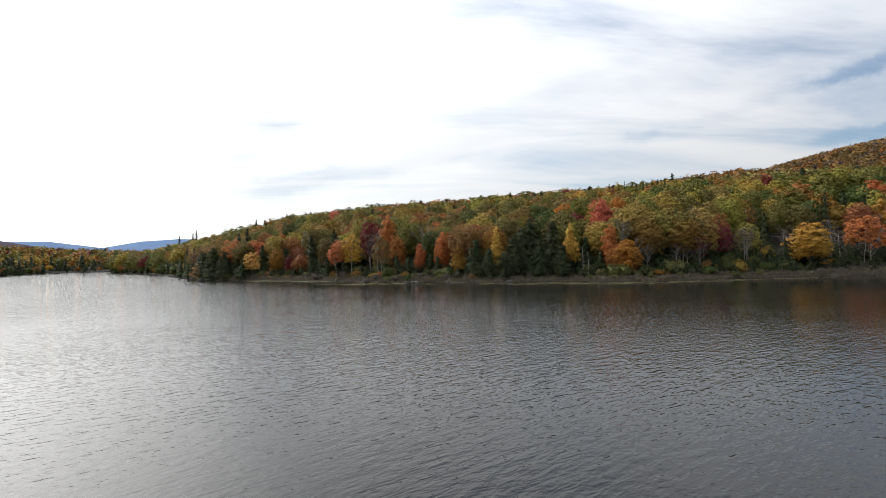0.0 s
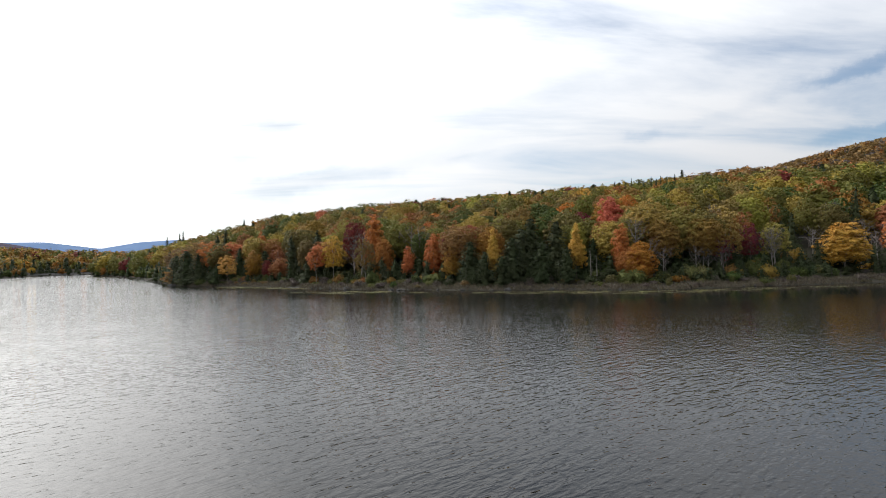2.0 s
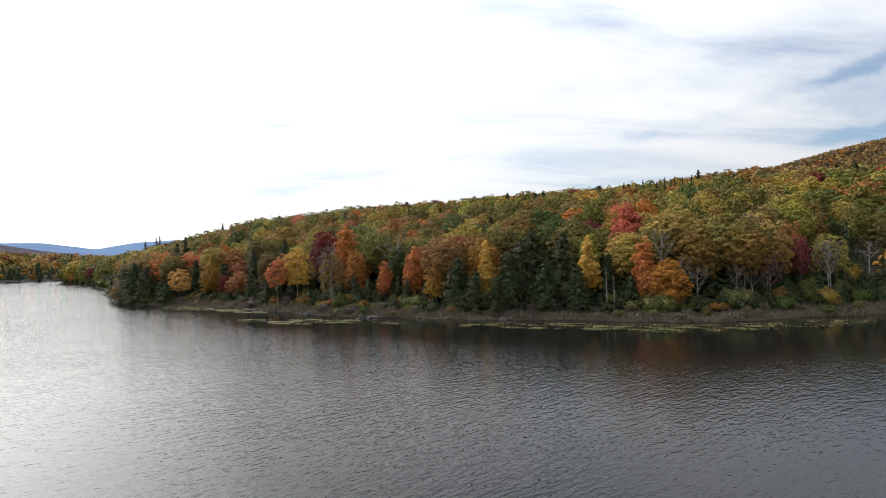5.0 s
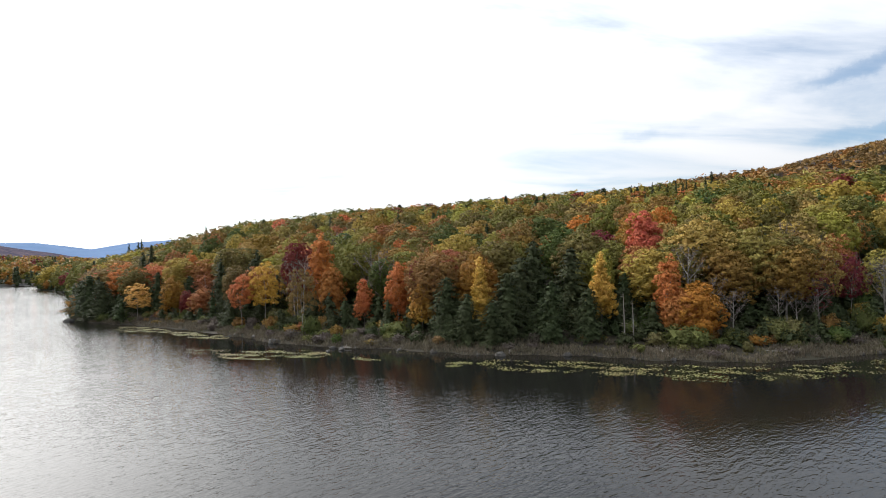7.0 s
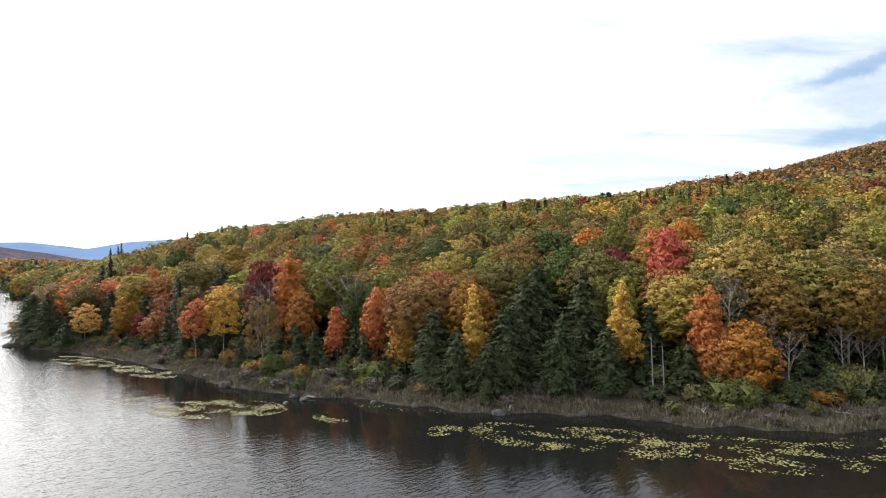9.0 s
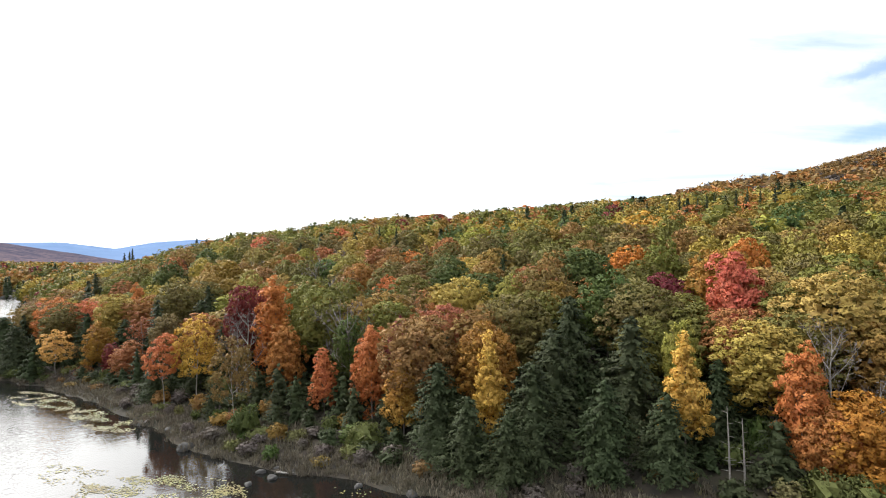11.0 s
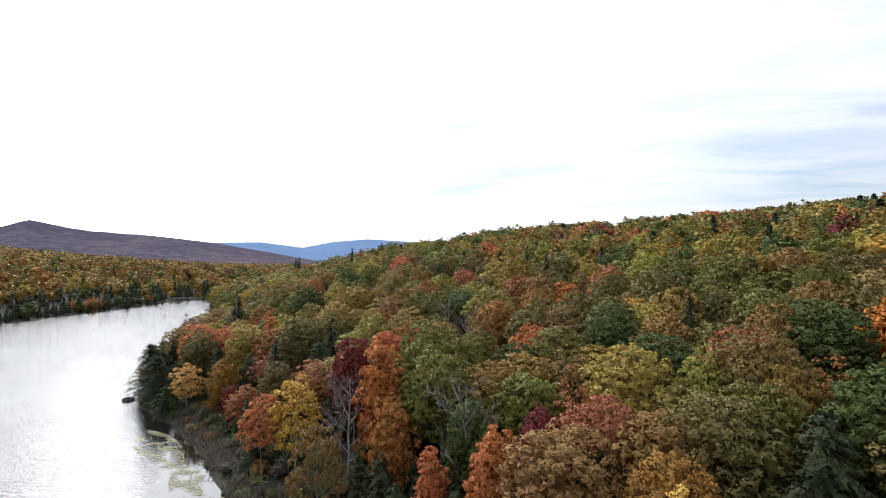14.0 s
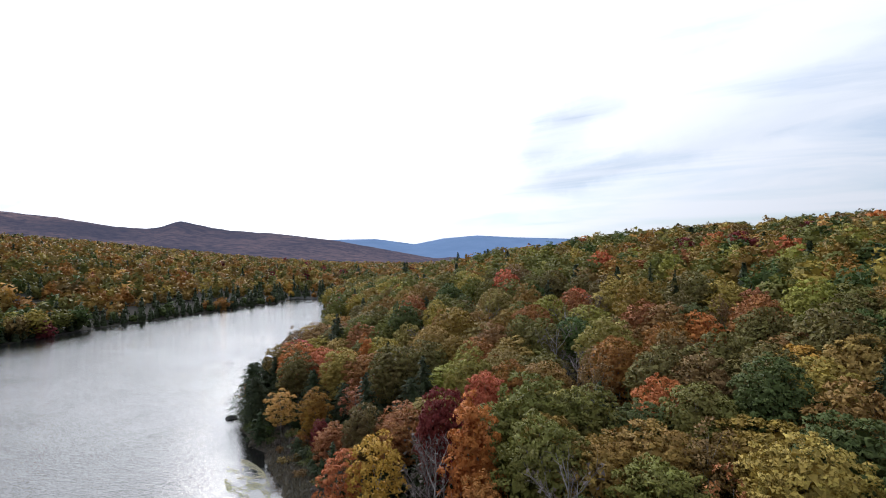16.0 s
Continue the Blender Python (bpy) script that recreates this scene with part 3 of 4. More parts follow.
lee.data.foreach_set("value", np.maximum(0.12, 0.85 + 0.35 * (1 - ease(-110, -40, wx)) - 0.73 * ease(-75, -20, wx) * (1 - ease(9, 30 + 30 * ease(-20, 60, wx), off_shore)) - 0.7 * ease(-140, -90, wx) * (1 - ease(3, 13, off_shore)) - 0.06 * ease(45, 100, off_shore)).ravel().astype(np.float32))
tagged(new("water", lake), "dark rippled lake water reflecting the bright cloudy sky", "lake", kind="structure")


def far_range(name, label, mat, away, depth, az, tops, seed, rough):
    """A distant ridge: a folded slope up to its skyline and down behind it."""
    turns = np.arange(az[0], az[-1] + 0.01, 0.35)
    crest = np.interp(turns, az, tops)
    rows = np.array([-1.0, -0.82, -0.65, -0.5, -0.36, -0.24, -0.12, -0.05, 0.0, 0.35])
    rise = np.array([-0.02, 0.1, 0.26, 0.42, 0.58, 0.73, 0.88, 0.96, 1.0, 0.5])
    v = []
    for a, c in zip(turns, crest):
        for r, k in zip(rows, rise):
            d = away + r * depth
            x, y = d * math.sin(radians(a)), d * math.cos(radians(a))
            fold = noise.noise(Vector((x * 0.0016, y * 0.0016, seed))) + 0.5 * noise.noise(Vector((x * 0.005, y * 0.005, seed)))
            z = c * k + rough * fold * 4 * k * (1 - k) + (noise.noise(Vector((x * 0.02, y * 0.02, 3))) * rough * 0.05 if k == 1 else 0)
            v.append((x, y, z))
    n = len(rows)
    f = [(i * n + j, (i + 1) * n + j, (i + 1) * n + j + 1, i * n + j + 1) for i in range(len(turns) - 1) for j in range(n - 1)]
    tagged(new(name, mesh_of(name, v, f, mat, None, True)), label, "mountain", kind="structure")


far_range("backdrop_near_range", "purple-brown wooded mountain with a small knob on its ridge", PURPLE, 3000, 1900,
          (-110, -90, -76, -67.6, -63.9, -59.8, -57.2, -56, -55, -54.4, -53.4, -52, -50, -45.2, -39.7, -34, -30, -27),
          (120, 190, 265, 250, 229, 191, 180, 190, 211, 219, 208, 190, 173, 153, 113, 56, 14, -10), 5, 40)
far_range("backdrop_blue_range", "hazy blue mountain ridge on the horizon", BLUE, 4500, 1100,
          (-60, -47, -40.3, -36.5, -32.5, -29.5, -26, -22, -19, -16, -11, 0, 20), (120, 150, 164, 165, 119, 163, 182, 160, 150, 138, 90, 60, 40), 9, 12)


# ---- trees: the kinds ----
KINDS = {
    "spread": [broadleaf(11, 16, 9.5, 3.2, 44, 7000, 0.255), broadleaf(12, 16, 10.5, 3.6, 50, 7400, 0.255), broadleaf(13, 16, 8.5, 2.6, 38, 6600, 0.255), broadleaf(14, 16, 10, 3.8, 46, 7200, 0.255), broadleaf(15, 16, 9, 3.0, 36, 6800, 0.255)],
    "inner": [broadleaf(111, 16, 10, 3.0, 40, 3800, 0.36, limbs=4), broadleaf(112, 16, 10.5, 3.0, 48, 4000, 0.36, limbs=4), broadleaf(113, 16, 9.5, 2.6, 34, 3700, 0.36, limbs=4)],
    "stilted": [broadleaf(81, 16, 9, 4.6, 34, 4200, 0.28, 0.1, 0.3, False, True, stout=0.6, ragged=1.6), broadleaf(82, 16, 8, 5.4, 30, 4000, 0.28, 0.2, 0.3, False, True, stout=0.6, ragged=1.8), broadleaf(83, 16, 9, 3.8, 26, 4000, 0.28, 0.3, 0.3, False, True, stout=0.6, ragged=1.8)],
    "full": [broadleaf(17, 16, 10, 0.4, 40, 7200, 0.26, 0.3, 0.12, ragged=1.6), broadleaf(18, 16, 9.5, 0.8, 34, 7000, 0.26, 0.45, 0.12, ragged=1.8), broadleaf(19, 16, 9.5, 0.6, 30, 7000, 0.26, 0.35, 0.15, ragged=1.9)],
    "dome": [broadleaf(26, 10, 9.0, 0.3, 40, 7000, 0.24, 0.2, 0.1, ragged=1.3), broadleaf(27, 10, 9.0, 0.2, 36, 7000, 0.24, 0.35, 0.1, ragged=1.4)],
    "spire": [broadleaf(21, 16, 7.0, 1.4, 30, 4600, 0.25, 0.72, 0.15, ragged=2.0), broadleaf(22, 16, 7.4, 2.2, 27, 4600, 0.25, 0.6, 0.18, ragged=2.1), broadleaf(23, 16, 7.0, 1.8, 34, 4400, 0.25, 0.5, 0.2, ragged=2.1)],
    "sparse": [broadleaf(31, 16, 8.0, 5.0, 30, 1700, 0.27, 0.15, 0.5, False, True, limbs=9, stout=0.7), broadleaf(32, 16, 8.5, 4.6, 30, 1600, 0.27, 0.1, 0.5, False, True, limbs=9, stout=0.7)],
    "conifer": [conifer(41, 16, 8.0), conifer(42, 16, 7.4, 32), conifer(43, 16, 8.8, 29, 11)],
    "young": [conifer(46, 6, 5.0, 13, 10, 9, 0.25, 0.5), conifer(47, 6, 5.6, 12, 11, 9, 0.25, 0.5)],
    "hemlock": [conifer(48, 16, 12.5, 32, 17, 18, 0.25, 0.5), conifer(49, 16, 12.0, 32, 17, 18, 0.25, 0.58), conifer(50, 16, 12.5, 32, 17, 18, 0.25, 0.44)],
    "bush": [shrub(75, 3.6, 6.0, 1500, 0.2), shrub(76, 3.2, 5.2, 1300, 0.2)],
    "bare": [bare_tree(51, 14, 6.5), bare_tree(52, 14, 7.5, True, 40), bare_tree(53, 14, 6.0, False, 140, 10, 340)],
    "snag": [snag(61, 8.5)],
    "shrub": [shrub(71, 2.2, 3.0), shrub(72, 1.8, 3.4), shrub(73, 2.6, 2.8)],
}
SIZE = {"spread": (16, 9.5), "spire": (16, 7.2), "full": (16, 9.8), "dome": (10, 9.0), "stilted": (16, 8.5), "inner": (16, 10), "young": (6, 5.0), "hemlock": (16, 12.8), "bush": (3.4, 5.6), "sparse": (16, 8.2), "conifer": (16, 8.0), "bare": (14, 6.6), "snag": (8.5, 1.0), "shrub": (2.2, 3.0)}
LOOK = {"green": "dense green", "olive": "olive-green", "lime": "yellow-green", "yellow": "bright yellow", "gold": "golden", "straw": "dull yellow", "bronze": "bronze-brown", "orange": "bright orange", "amber": "golden-orange",
        "rust": "rusty brown", "rose": "pinkish red", "red": "bright red", "crimson": "dark crimson", "tan": "pale tan", "grey": "withered grey-brown", "pine": "dark green", "shrub": "olive-green"}
WORDS = {"hemlock": "broad {} hemlock with drooping boughs at the bank", "bush": "large rounded {} bush on the bank", "stilted": "{} crown high on a bare pale trunk", "inner": "broad {} tree crown in the hillside canopy", "dome": "squat rounded {} maple leafy to its foot", "full": "{} tree leafy down to the ground", "young": "{} young hemlock in the understorey", "spread": "broad {} maple crown over a slender trunk", "spire": "narrow upright {} tree by the shore", "sparse": "half-bare tree with thin {} leaves", "conifer": "{} drooping hemlock on the wooded shore",
         "bare": "leafless pale grey tree with ascending limbs", "snag": "dead grey broken trunk with branch stubs", "shrub": "low rounded {} bush on the marshy bank"}
GROUPS = {"hemlock": ("conifer", "lakeside conifers"), "bush": ("bush", "bank bushes"), "stilted": ("tree", "high-crowned shore trees"), "inner": ("tree", "canopy trees"), "dome": ("tree", "squat maples by the bank"), "full": ("tree", "low-branched autumn trees"), "young": ("conifer", "young hemlocks"), "spread": ("tree", "autumn broadleaf trees"), "spire": ("tree", "narrow autumn trees"), "sparse": ("tree", "half-bare trees"), "conifer": ("conifer", "lakeside conifers"),
          "bare": ("bare tree", "leafless trees"), "snag": ("dead tree", "dead trunks"), "shrub": ("bush", "bank bushes")}
PARK = {}
STANDING = []
pick = random.Random(4)


def landmark(kind, colour, x, y, height, width, turn=None, sink=0.0):
    """One tree of that kind and colour, standing on the ground at (x, y)."""
    first = pick.choice(KINDS[kind])
    h, w = SIZE[kind]
    m = pose(x, y, float(ground(x, y)) - sink, 0, 0, pick.uniform(0, 360) if turn is None else turn) @ Matrix.Diagonal((width / w, width / w, height / h, 1))
    if first.name in PARK:
        ob = copy_thing(first, m)
    else:
        PARK[first.name] = ob = first
    ob.matrix_basis = m
    for child in ob.children:
        if child.name.startswith("crown"):
            child.material_slots[0].link = "OBJECT"
            child.material_slots[0].material = LEAF[colour]
    category, group = GROUPS[kind]
    tagged(ob, WORDS[kind].format(LOOK[colour]), category, group)
    STANDING.append((x, y, width))
    return ob


# ---- trees that stand out along the shore ----
landmark("hemlock", "pine", -101.5, 236.5, 14.0, 12.6)
landmark("hemlock", "pine", -109.5, 244.5, 12.0, 11.4)
landmark("hemlock", "pine", -115.0, 253.0, 11.0, 10.2)
landmark("hemlock", "pine", -94.5, 231.8, 11.9, 10.2)
landmark("conifer", "pine", -106.0, 248.0, 12.5, 8.5)
landmark("stilted", "orange", -97.0, 248.5, 15.5, 11.5)
landmark("stilted", "yellow", -81.4, 227.6, 10.7, 7.8)
landmark("conifer", "pine", -87.5, 233.5, 8.2, 7.0)
landmark("hemlock", "pine", -79.5, 235.7, 12.4, 9.8)
landmark("conifer", "pine", -96.0, 262.7, 19.0, 10.5)
landmark("conifer", "pine", -102.0, 268.0, 17.5, 9.5)
landmark("spread", "orange", -86.4, 248.1, 13.5, 11.0)
landmark("conifer", "pine", -75.1, 231.5, 9.0, 7.0)
landmark("full", "rust", -70.7, 227.3, 12.0, 7.8)
landmark("spread", "gold", -77.3, 246.0, 13.5, 11.5)
landmark("hemlock", "pine", -68.8, 234.0, 10.1, 9.0)
landmark("full", "crimson", -63.6, 221.4, 8.2, 5.4)
landmark("full", "rose", -58.4, 219.0, 8.6, 8.4)
landmark("sparse", "rose", -62.1, 230.2, 12.0, 8.0)
landmark("hemlock", "pine", -43.9, 204.0, 8.3, 7.7)
landmark("conifer", "pine", -52.5, 212.6, 8.5, 5.9)
landmark("hemlock", "pine", -48.5, 216.0, 10.5, 8.4)
landmark("stilted", "orange", -40.1, 200.5, 13.4, 7.6)
landmark("stilted", "gold", -34.5, 201.5, 15.7, 8.8)
landmark("spread", "olive", -57.2, 236.4, 18.0, 11.5)
landmark("conifer", "pine", -35.3, 213.6, 11.0, 7.0)
landmark("hemlock", "pine", -46.0, 226.9, 14.6, 10.8)
landmark("stilted", "tan", -21.5, 187.3, 14.6, 6.6)
landmark("spread", "crimson", -28.5, 209.0, 20.0, 8.6)
landmark("bare", "grey", -24.8, 200.1, 16.6, 8.0)
landmark("bare", "grey", -27.8, 203.1, 15.0, 8.0)
landmark("spire", "orange", -20.6, 203.2, 21.5, 9.0)
landmark("full", "amber", -17.2, 198.2, 14.4, 7.4)
landmark("conifer", "pine", -15.8, 189.7, 5.3, 5.4)
landmark("spire", "orange", -8.1, 190.2, 11.0, 5.2)
landmark("bare", "grey", -4.5, 194.2, 16.4, 7.5)
landmark("full", "orange", 0.0, 187.8, 15.2, 8.2)
landmark("full", "gold", 5.6, 181.5, 11.7, 7.3)
landmark("spread", "crimson", 4.0, 195.7, 13.8, 6.0)
landmark("hemlock", "pine", 10.8, 174.6, 12.4, 10.5)
landmark("hemlock", "pine", 14.6, 169.6, 9.8, 8.6)
landmark("hemlock", "pine", 11.2, 186.1, 13.5, 10.5)
landmark("spire", "yellow", 17.6, 175.8, 15.5, 6.2)
landmark("hemlock", "pine", 22.6, 170.4, 13.0, 10.5)
landmark("hemlock", "pine", 30.7, 188.0, 17.0, 13.5)
landmark("hemlock", "pine", 26.5, 179.0, 14.6, 11.5)
landmark("hemlock", "pine", 30.6, 167.8, 11.6, 10.0)
landmark("hemlock", "pine", 36.3, 176.4, 16.2, 13.5)
landmark("hemlock", "pine", 37.4, 167.0, 10.0, 9.4)
landmark("hemlock", "pine", 19.0, 167.0, 8.2, 7.6)
landmark("hemlock", "pine", 46.5, 174.0, 10.4, 9.0)
landmark("spread", "olive", 40.5, 184.0, 15.0, 8.4)
landmark("spread", "lime", 42.5, 175.9, 15.6, 4.8)
landmark("spire", "yellow", 40.4, 169.5, 15.8, 6.8)
landmark("full", "red", 56.7, 189.8, 21.0, 13.0)
landmark("spread", "rust", 53.0, 182.0, 14.8, 11.2)
landmark("snag", "grey", 43.1, 164.6, 9.0, 1.0)
landmark("snag", "grey", 44.8, 164.8, 7.4, 1.0)
landmark("spire", "orange", 51.8, 165.6, 14.8, 6.4)
landmark("dome", "amber", 55.4, 163.6, 10.2, 11.0)
landmark("dome", "amber", 53.0, 163.8, 9.0, 8.0)
landmark("bare", "grey", 56.6, 168.6, 16.0, 6.4)
landmark("bare", "grey", 62.2, 163.2, 8.6, 5.4)
landmark("bare", "grey", 59.8, 165.3, 10.6, 4.6)
landmark("bare", "grey", 72.7, 166.5, 8.8, 4.7)
landmark("bare", "grey", 76.4, 167.1, 8.7, 4.9)
landmark("bare", "grey", 80.2, 166.5, 10.0, 4.9)
landmark("spread", "straw", 64.6, 179.0, 19.5, 15.0)
landmark("spread", "lime", 73.0, 175.4, 18.8, 14.5)
landmark("spread", "bronze", 66.0, 171.0, 15.5, 11.0)
landmark("spread", "bronze", 76.5, 170.3, 16.1, 11.4)
landmark("stilted", "straw", 84.3, 173.3, 17.0, 9.1)
landmark("sparse", "crimson", 81.0, 169.0, 11.5, 7.0)
landmark("spread", "rust", 60.0, 200.0, 18.5, 11.4)
landmark("stilted", "tan", 86.6, 182.0, 15.4, 11.3)
landmark("stilted", "crimson", 92.0, 174.0, 13.3, 6.0)
landmark("stilted", "rose", 92.5, 179.3, 16.0, 7.0)
landmark("bare", "grey", 97.0, 172.0, 13.5, 6.0)
landmark("bare", "grey", 98.5, 173.5, 12.0, 6.0)
landmark("stilted", "lime", 100.5, 176.0, 14.0, 9.0)
landmark("full", "gold", 120.0, 175.0, 15.0, 16.0)
landmark("stilted", "red", 141.0, 179.0, 15.5, 12.5)
landmark("bare", "grey", 139.5, 174.5, 9.0, 5.0)
landmark("spread", "olive", 132.0, 196.0, 17.0, 12.0)
landmark("conifer", "pine", 112.0, 186.0, 15.5, 8.0)
landmark("conifer", "pine", 147.0, 205.0, 20.0, 8.5)
# canopy behind the front row
landmark("spread", "straw", 14.0, 205.0, 18.6, 12.0)
landmark("spread", "bronze", 8.0, 184.0, 17.0, 12.5)
landmark("spread", "green", -5.0, 195.0, 16.0, 7.0)
landmark("spread", "bronze", 17.0, 190.5, 16.0, 11.5)
landmark("sparse", "rose", 7.5, 199.0, 17.5, 6.5)
landmark("spread", "lime", 23.0, 206.0, 17.0, 9.0)
landmark("spread", "green", 40.0, 219.0, 18.5, 15.0)
landmark("spread", "green", 12.0, 226.0, 18.0, 13.0)
landmark("spire", "orange", -75.0, 250.0, 16.5, 6.4)
landmark("spread", "olive", -17.0, 217.0, 20.0, 13.5)
landmark("spread", "lime", -36.0, 231.0, 19.5, 11.0)
landmark("spread", "olive", -12.0, 205.0, 18.5, 11.5)
landmark("spread", "olive", -46.5, 213.0, 15.5, 8.0)
landmark("bare", "grey", -8.0, 199.5, 17.0, 8.5)
landmark("spread", "bronze", 31.5, 201.0, 16.5, 7.0)
landmark("spread", "olive", 27.0, 197.0, 16.5, 10.0)
landmark("spread", "red", -30.0, 226.0, 16.5, 8.0)
landmark("sparse", "tan", 5.0, 212.0, 17.0, 9.5)

# ---- the woods round about ----
MIXED = ("olive",) * 44 + ("green",) * 9 + ("bronze",) * 18 + ("lime",) * 12 + ("straw",) * 8 + ("gold",) * 1 + ("rust",) * 5 + ("tan",) * 4 + ("orange",) * 1 + ("red",) * 2 + ("crimson",) * 1 + ("rose",) * 2
SHORE = ("gold",) * 3 + ("straw",) * 7 + ("orange",) * 4 + ("rust",) * 5 + ("bronze",) * 8 + ("olive",) * 10 + ("red",) * 1 + ("tan",) * 4


def spread_out(rng, box, gap, allowed, taken, tries):
    """Points at least about gap apart inside box, where allowed(x, y) holds, clear of those taken (x, y, width)."""
    cell, grid, found = gap, {}, []
    for x, y, w in taken:
        grid.setdefault((int(x // cell), int(y // cell)), []).append((x, y, w))
    px, py = rng.uniform(box[0], box[1], tries), rng.uniform(box[2], box[3], tries)
    ok = allowed(px, py)
    for x, y in zip(px[ok], py[ok]):
        i, j = int(x // cell), int(y // cell)
        if any((x - a) ** 2 + (y - b) ** 2 < (gap * 0.5 + min(w, gap) * 0.42) ** 2 for di in (-1, 0, 1) for dj in (-1, 0, 1) for a, b, w in grid.get((i + di, j + dj), ())):
            continue
        grid.setdefault((i, j), []).append((x, y, gap))
        found.append((x, y))
    return found


def inland(x, y):
    return 0.463 * x + 0.886 * y - 160


def calmer(colour, x):
    """No stray reds where the slope behind the big hemlocks is all olive and gold."""
    return "olive" if colour in ("red", "rose") and 20 < x < 100 else colour


rng = np.random.default_rng(8)
near = spread_out(rng, (-135, 165, 160, 330), 6.6, lambda x, y: (shore_distance(x, y) > np.where(x < -100, 3, 12)) & (inland(x, y) < 92) & (x > -0.5 * y - 10), STANDING, 9000)
for x, y in near:
    d = float(shore_distance(x, y))
    r = pick.random()
    h = pick.uniform(13.5, 18.5) * (0.9 if d < 25 else 1.0)
    if x > 90 and d < 36:              # thin, mostly leafless growth beside the clearing
        if r < 0.6:
            landmark("bare" if r < 0.4 else "conifer", "grey" if r < 0.4 else "pine", x, y, h * 0.7, pick.uniform(5, 7))
    elif r < (0.16 if d < 30 else 0.05):
        landmark("conifer", "pine", x, y, h * 0.95, pick.uniform(7, 9.5))
    elif r < (0.24 if d < 30 else 0.1):
        landmark("bare", "grey", x, y, h * 0.9, pick.uniform(6, 8))
    elif r < (0.30 if d < 30 else 0.15):
        landmark("sparse", pick.choice(("tan", "tan", "bronze", "rust")), x, y, h * 0.95, pick.uniform(7, 9))
    else:
        landmark("spread" if inland(x, y) < 38 else "inner", calmer(pick.choice(SHORE if d < 24 else MIXED), x), x, y, h, pick.uniform(9.5, 14.5))

# dark understorey behind the bank
under = spread_out(rng, (-130, 155, 150, 290), 4.1, lambda x, y: (shore_distance(x, y) > np.where(x < -84, 1.0, 6.0)) & (shore_distance(x, y) < np.where(abs(x) < 80, 52, 22)) & ((shore_distance(x, y) < 26) | (rng.uniform(size=x.shape) < 0.25)) & (x > -0.5 * y - 5), [(x, y, 1.2) for x, y, w in STANDING], 14000)
for x, y in under:
    front = float(shore_distance(x, y)) < 11 and x > -84
    if pick.random() < 0.8:
        landmark("young", "pine", x, y, pick.uniform(2.4, 4.4) if front else pick.uniform(4.0, 8.0), pick.uniform(3.4, 4.8) if front else pick.uniform(5.0, 7.5))
    else:
        landmark("bush", pick.choice(("pine", "shrub", "rust", "green")), x, y, pick.uniform(2.0, 4.0), pick.uniform(3.4, 5.0))

# thicket at the foot of the slope beside the clearing
thicket = spread_out(rng, (58, 112, 158, 200), 3.4, lambda x, y: (shore_distance(x, y) > 7) & (shore_distance(x, y) < 26), [(x, y, 0.8) for x, y, w in STANDING], 2600)
for x, y in thicket:
    kind = pick.choice(("young", "young", "young", "young", "bush"))
    landmark(kind, "pine" if kind == "young" else pick.choice(("pine", "bronze", "green")), x, y, pick.uniform(2.2, 5.0), pick.uniform(3.4, 5.2))

# low growth under the first trees
low = spread_out(rng, (-80, 110, 148, 240), 2.6, lambda x, y: (shore_distance(x, y) > 5.0) & (shore_distance(x, y) < 14), [(x, y, 1.0) for x, y, w in STANDING], 5000)
for x, y in low:
    if pick.random() < 0.62:
        landmark("shrub", pick.choice(("pine", "pine", "green", "shrub", "bronze")), x, y, pick.uniform(1.4, 2.8), pick.uniform(2.6, 3.8))

# bushes on the bank
bank = spread_out(rng, (-115, 150, 148, 262), 2.9, lambda x, y: (shore_distance(x, y) > 1.6) & (shore_distance(x, y) < 9) & ((x < 0) | (rng.uniform(size=x.shape) < 0.3)), [], 7000)
for x, y in bank:
    landmark("shrub", pick.choice(("grey", "grey", "grey", "shrub", "tan", "green", "grey")), x, y, pick.uniform(0.7, 1.9), pick.uniform(1.6, 3.2))
landmark("bush", "green", 51.5, 160.6, 3.4, 5.6)
landmark("bush", "shrub", 68.0, 161.0, 4.0, 5.8)
landmark("bush", "shrub", 71.6, 161.2, 4.2, 5.6)
landmark("bush", "green", 60.5, 159.6, 2.6, 4.2)
landmark("bush", "rust", 64.5, 159.4, 1.7, 4.6)


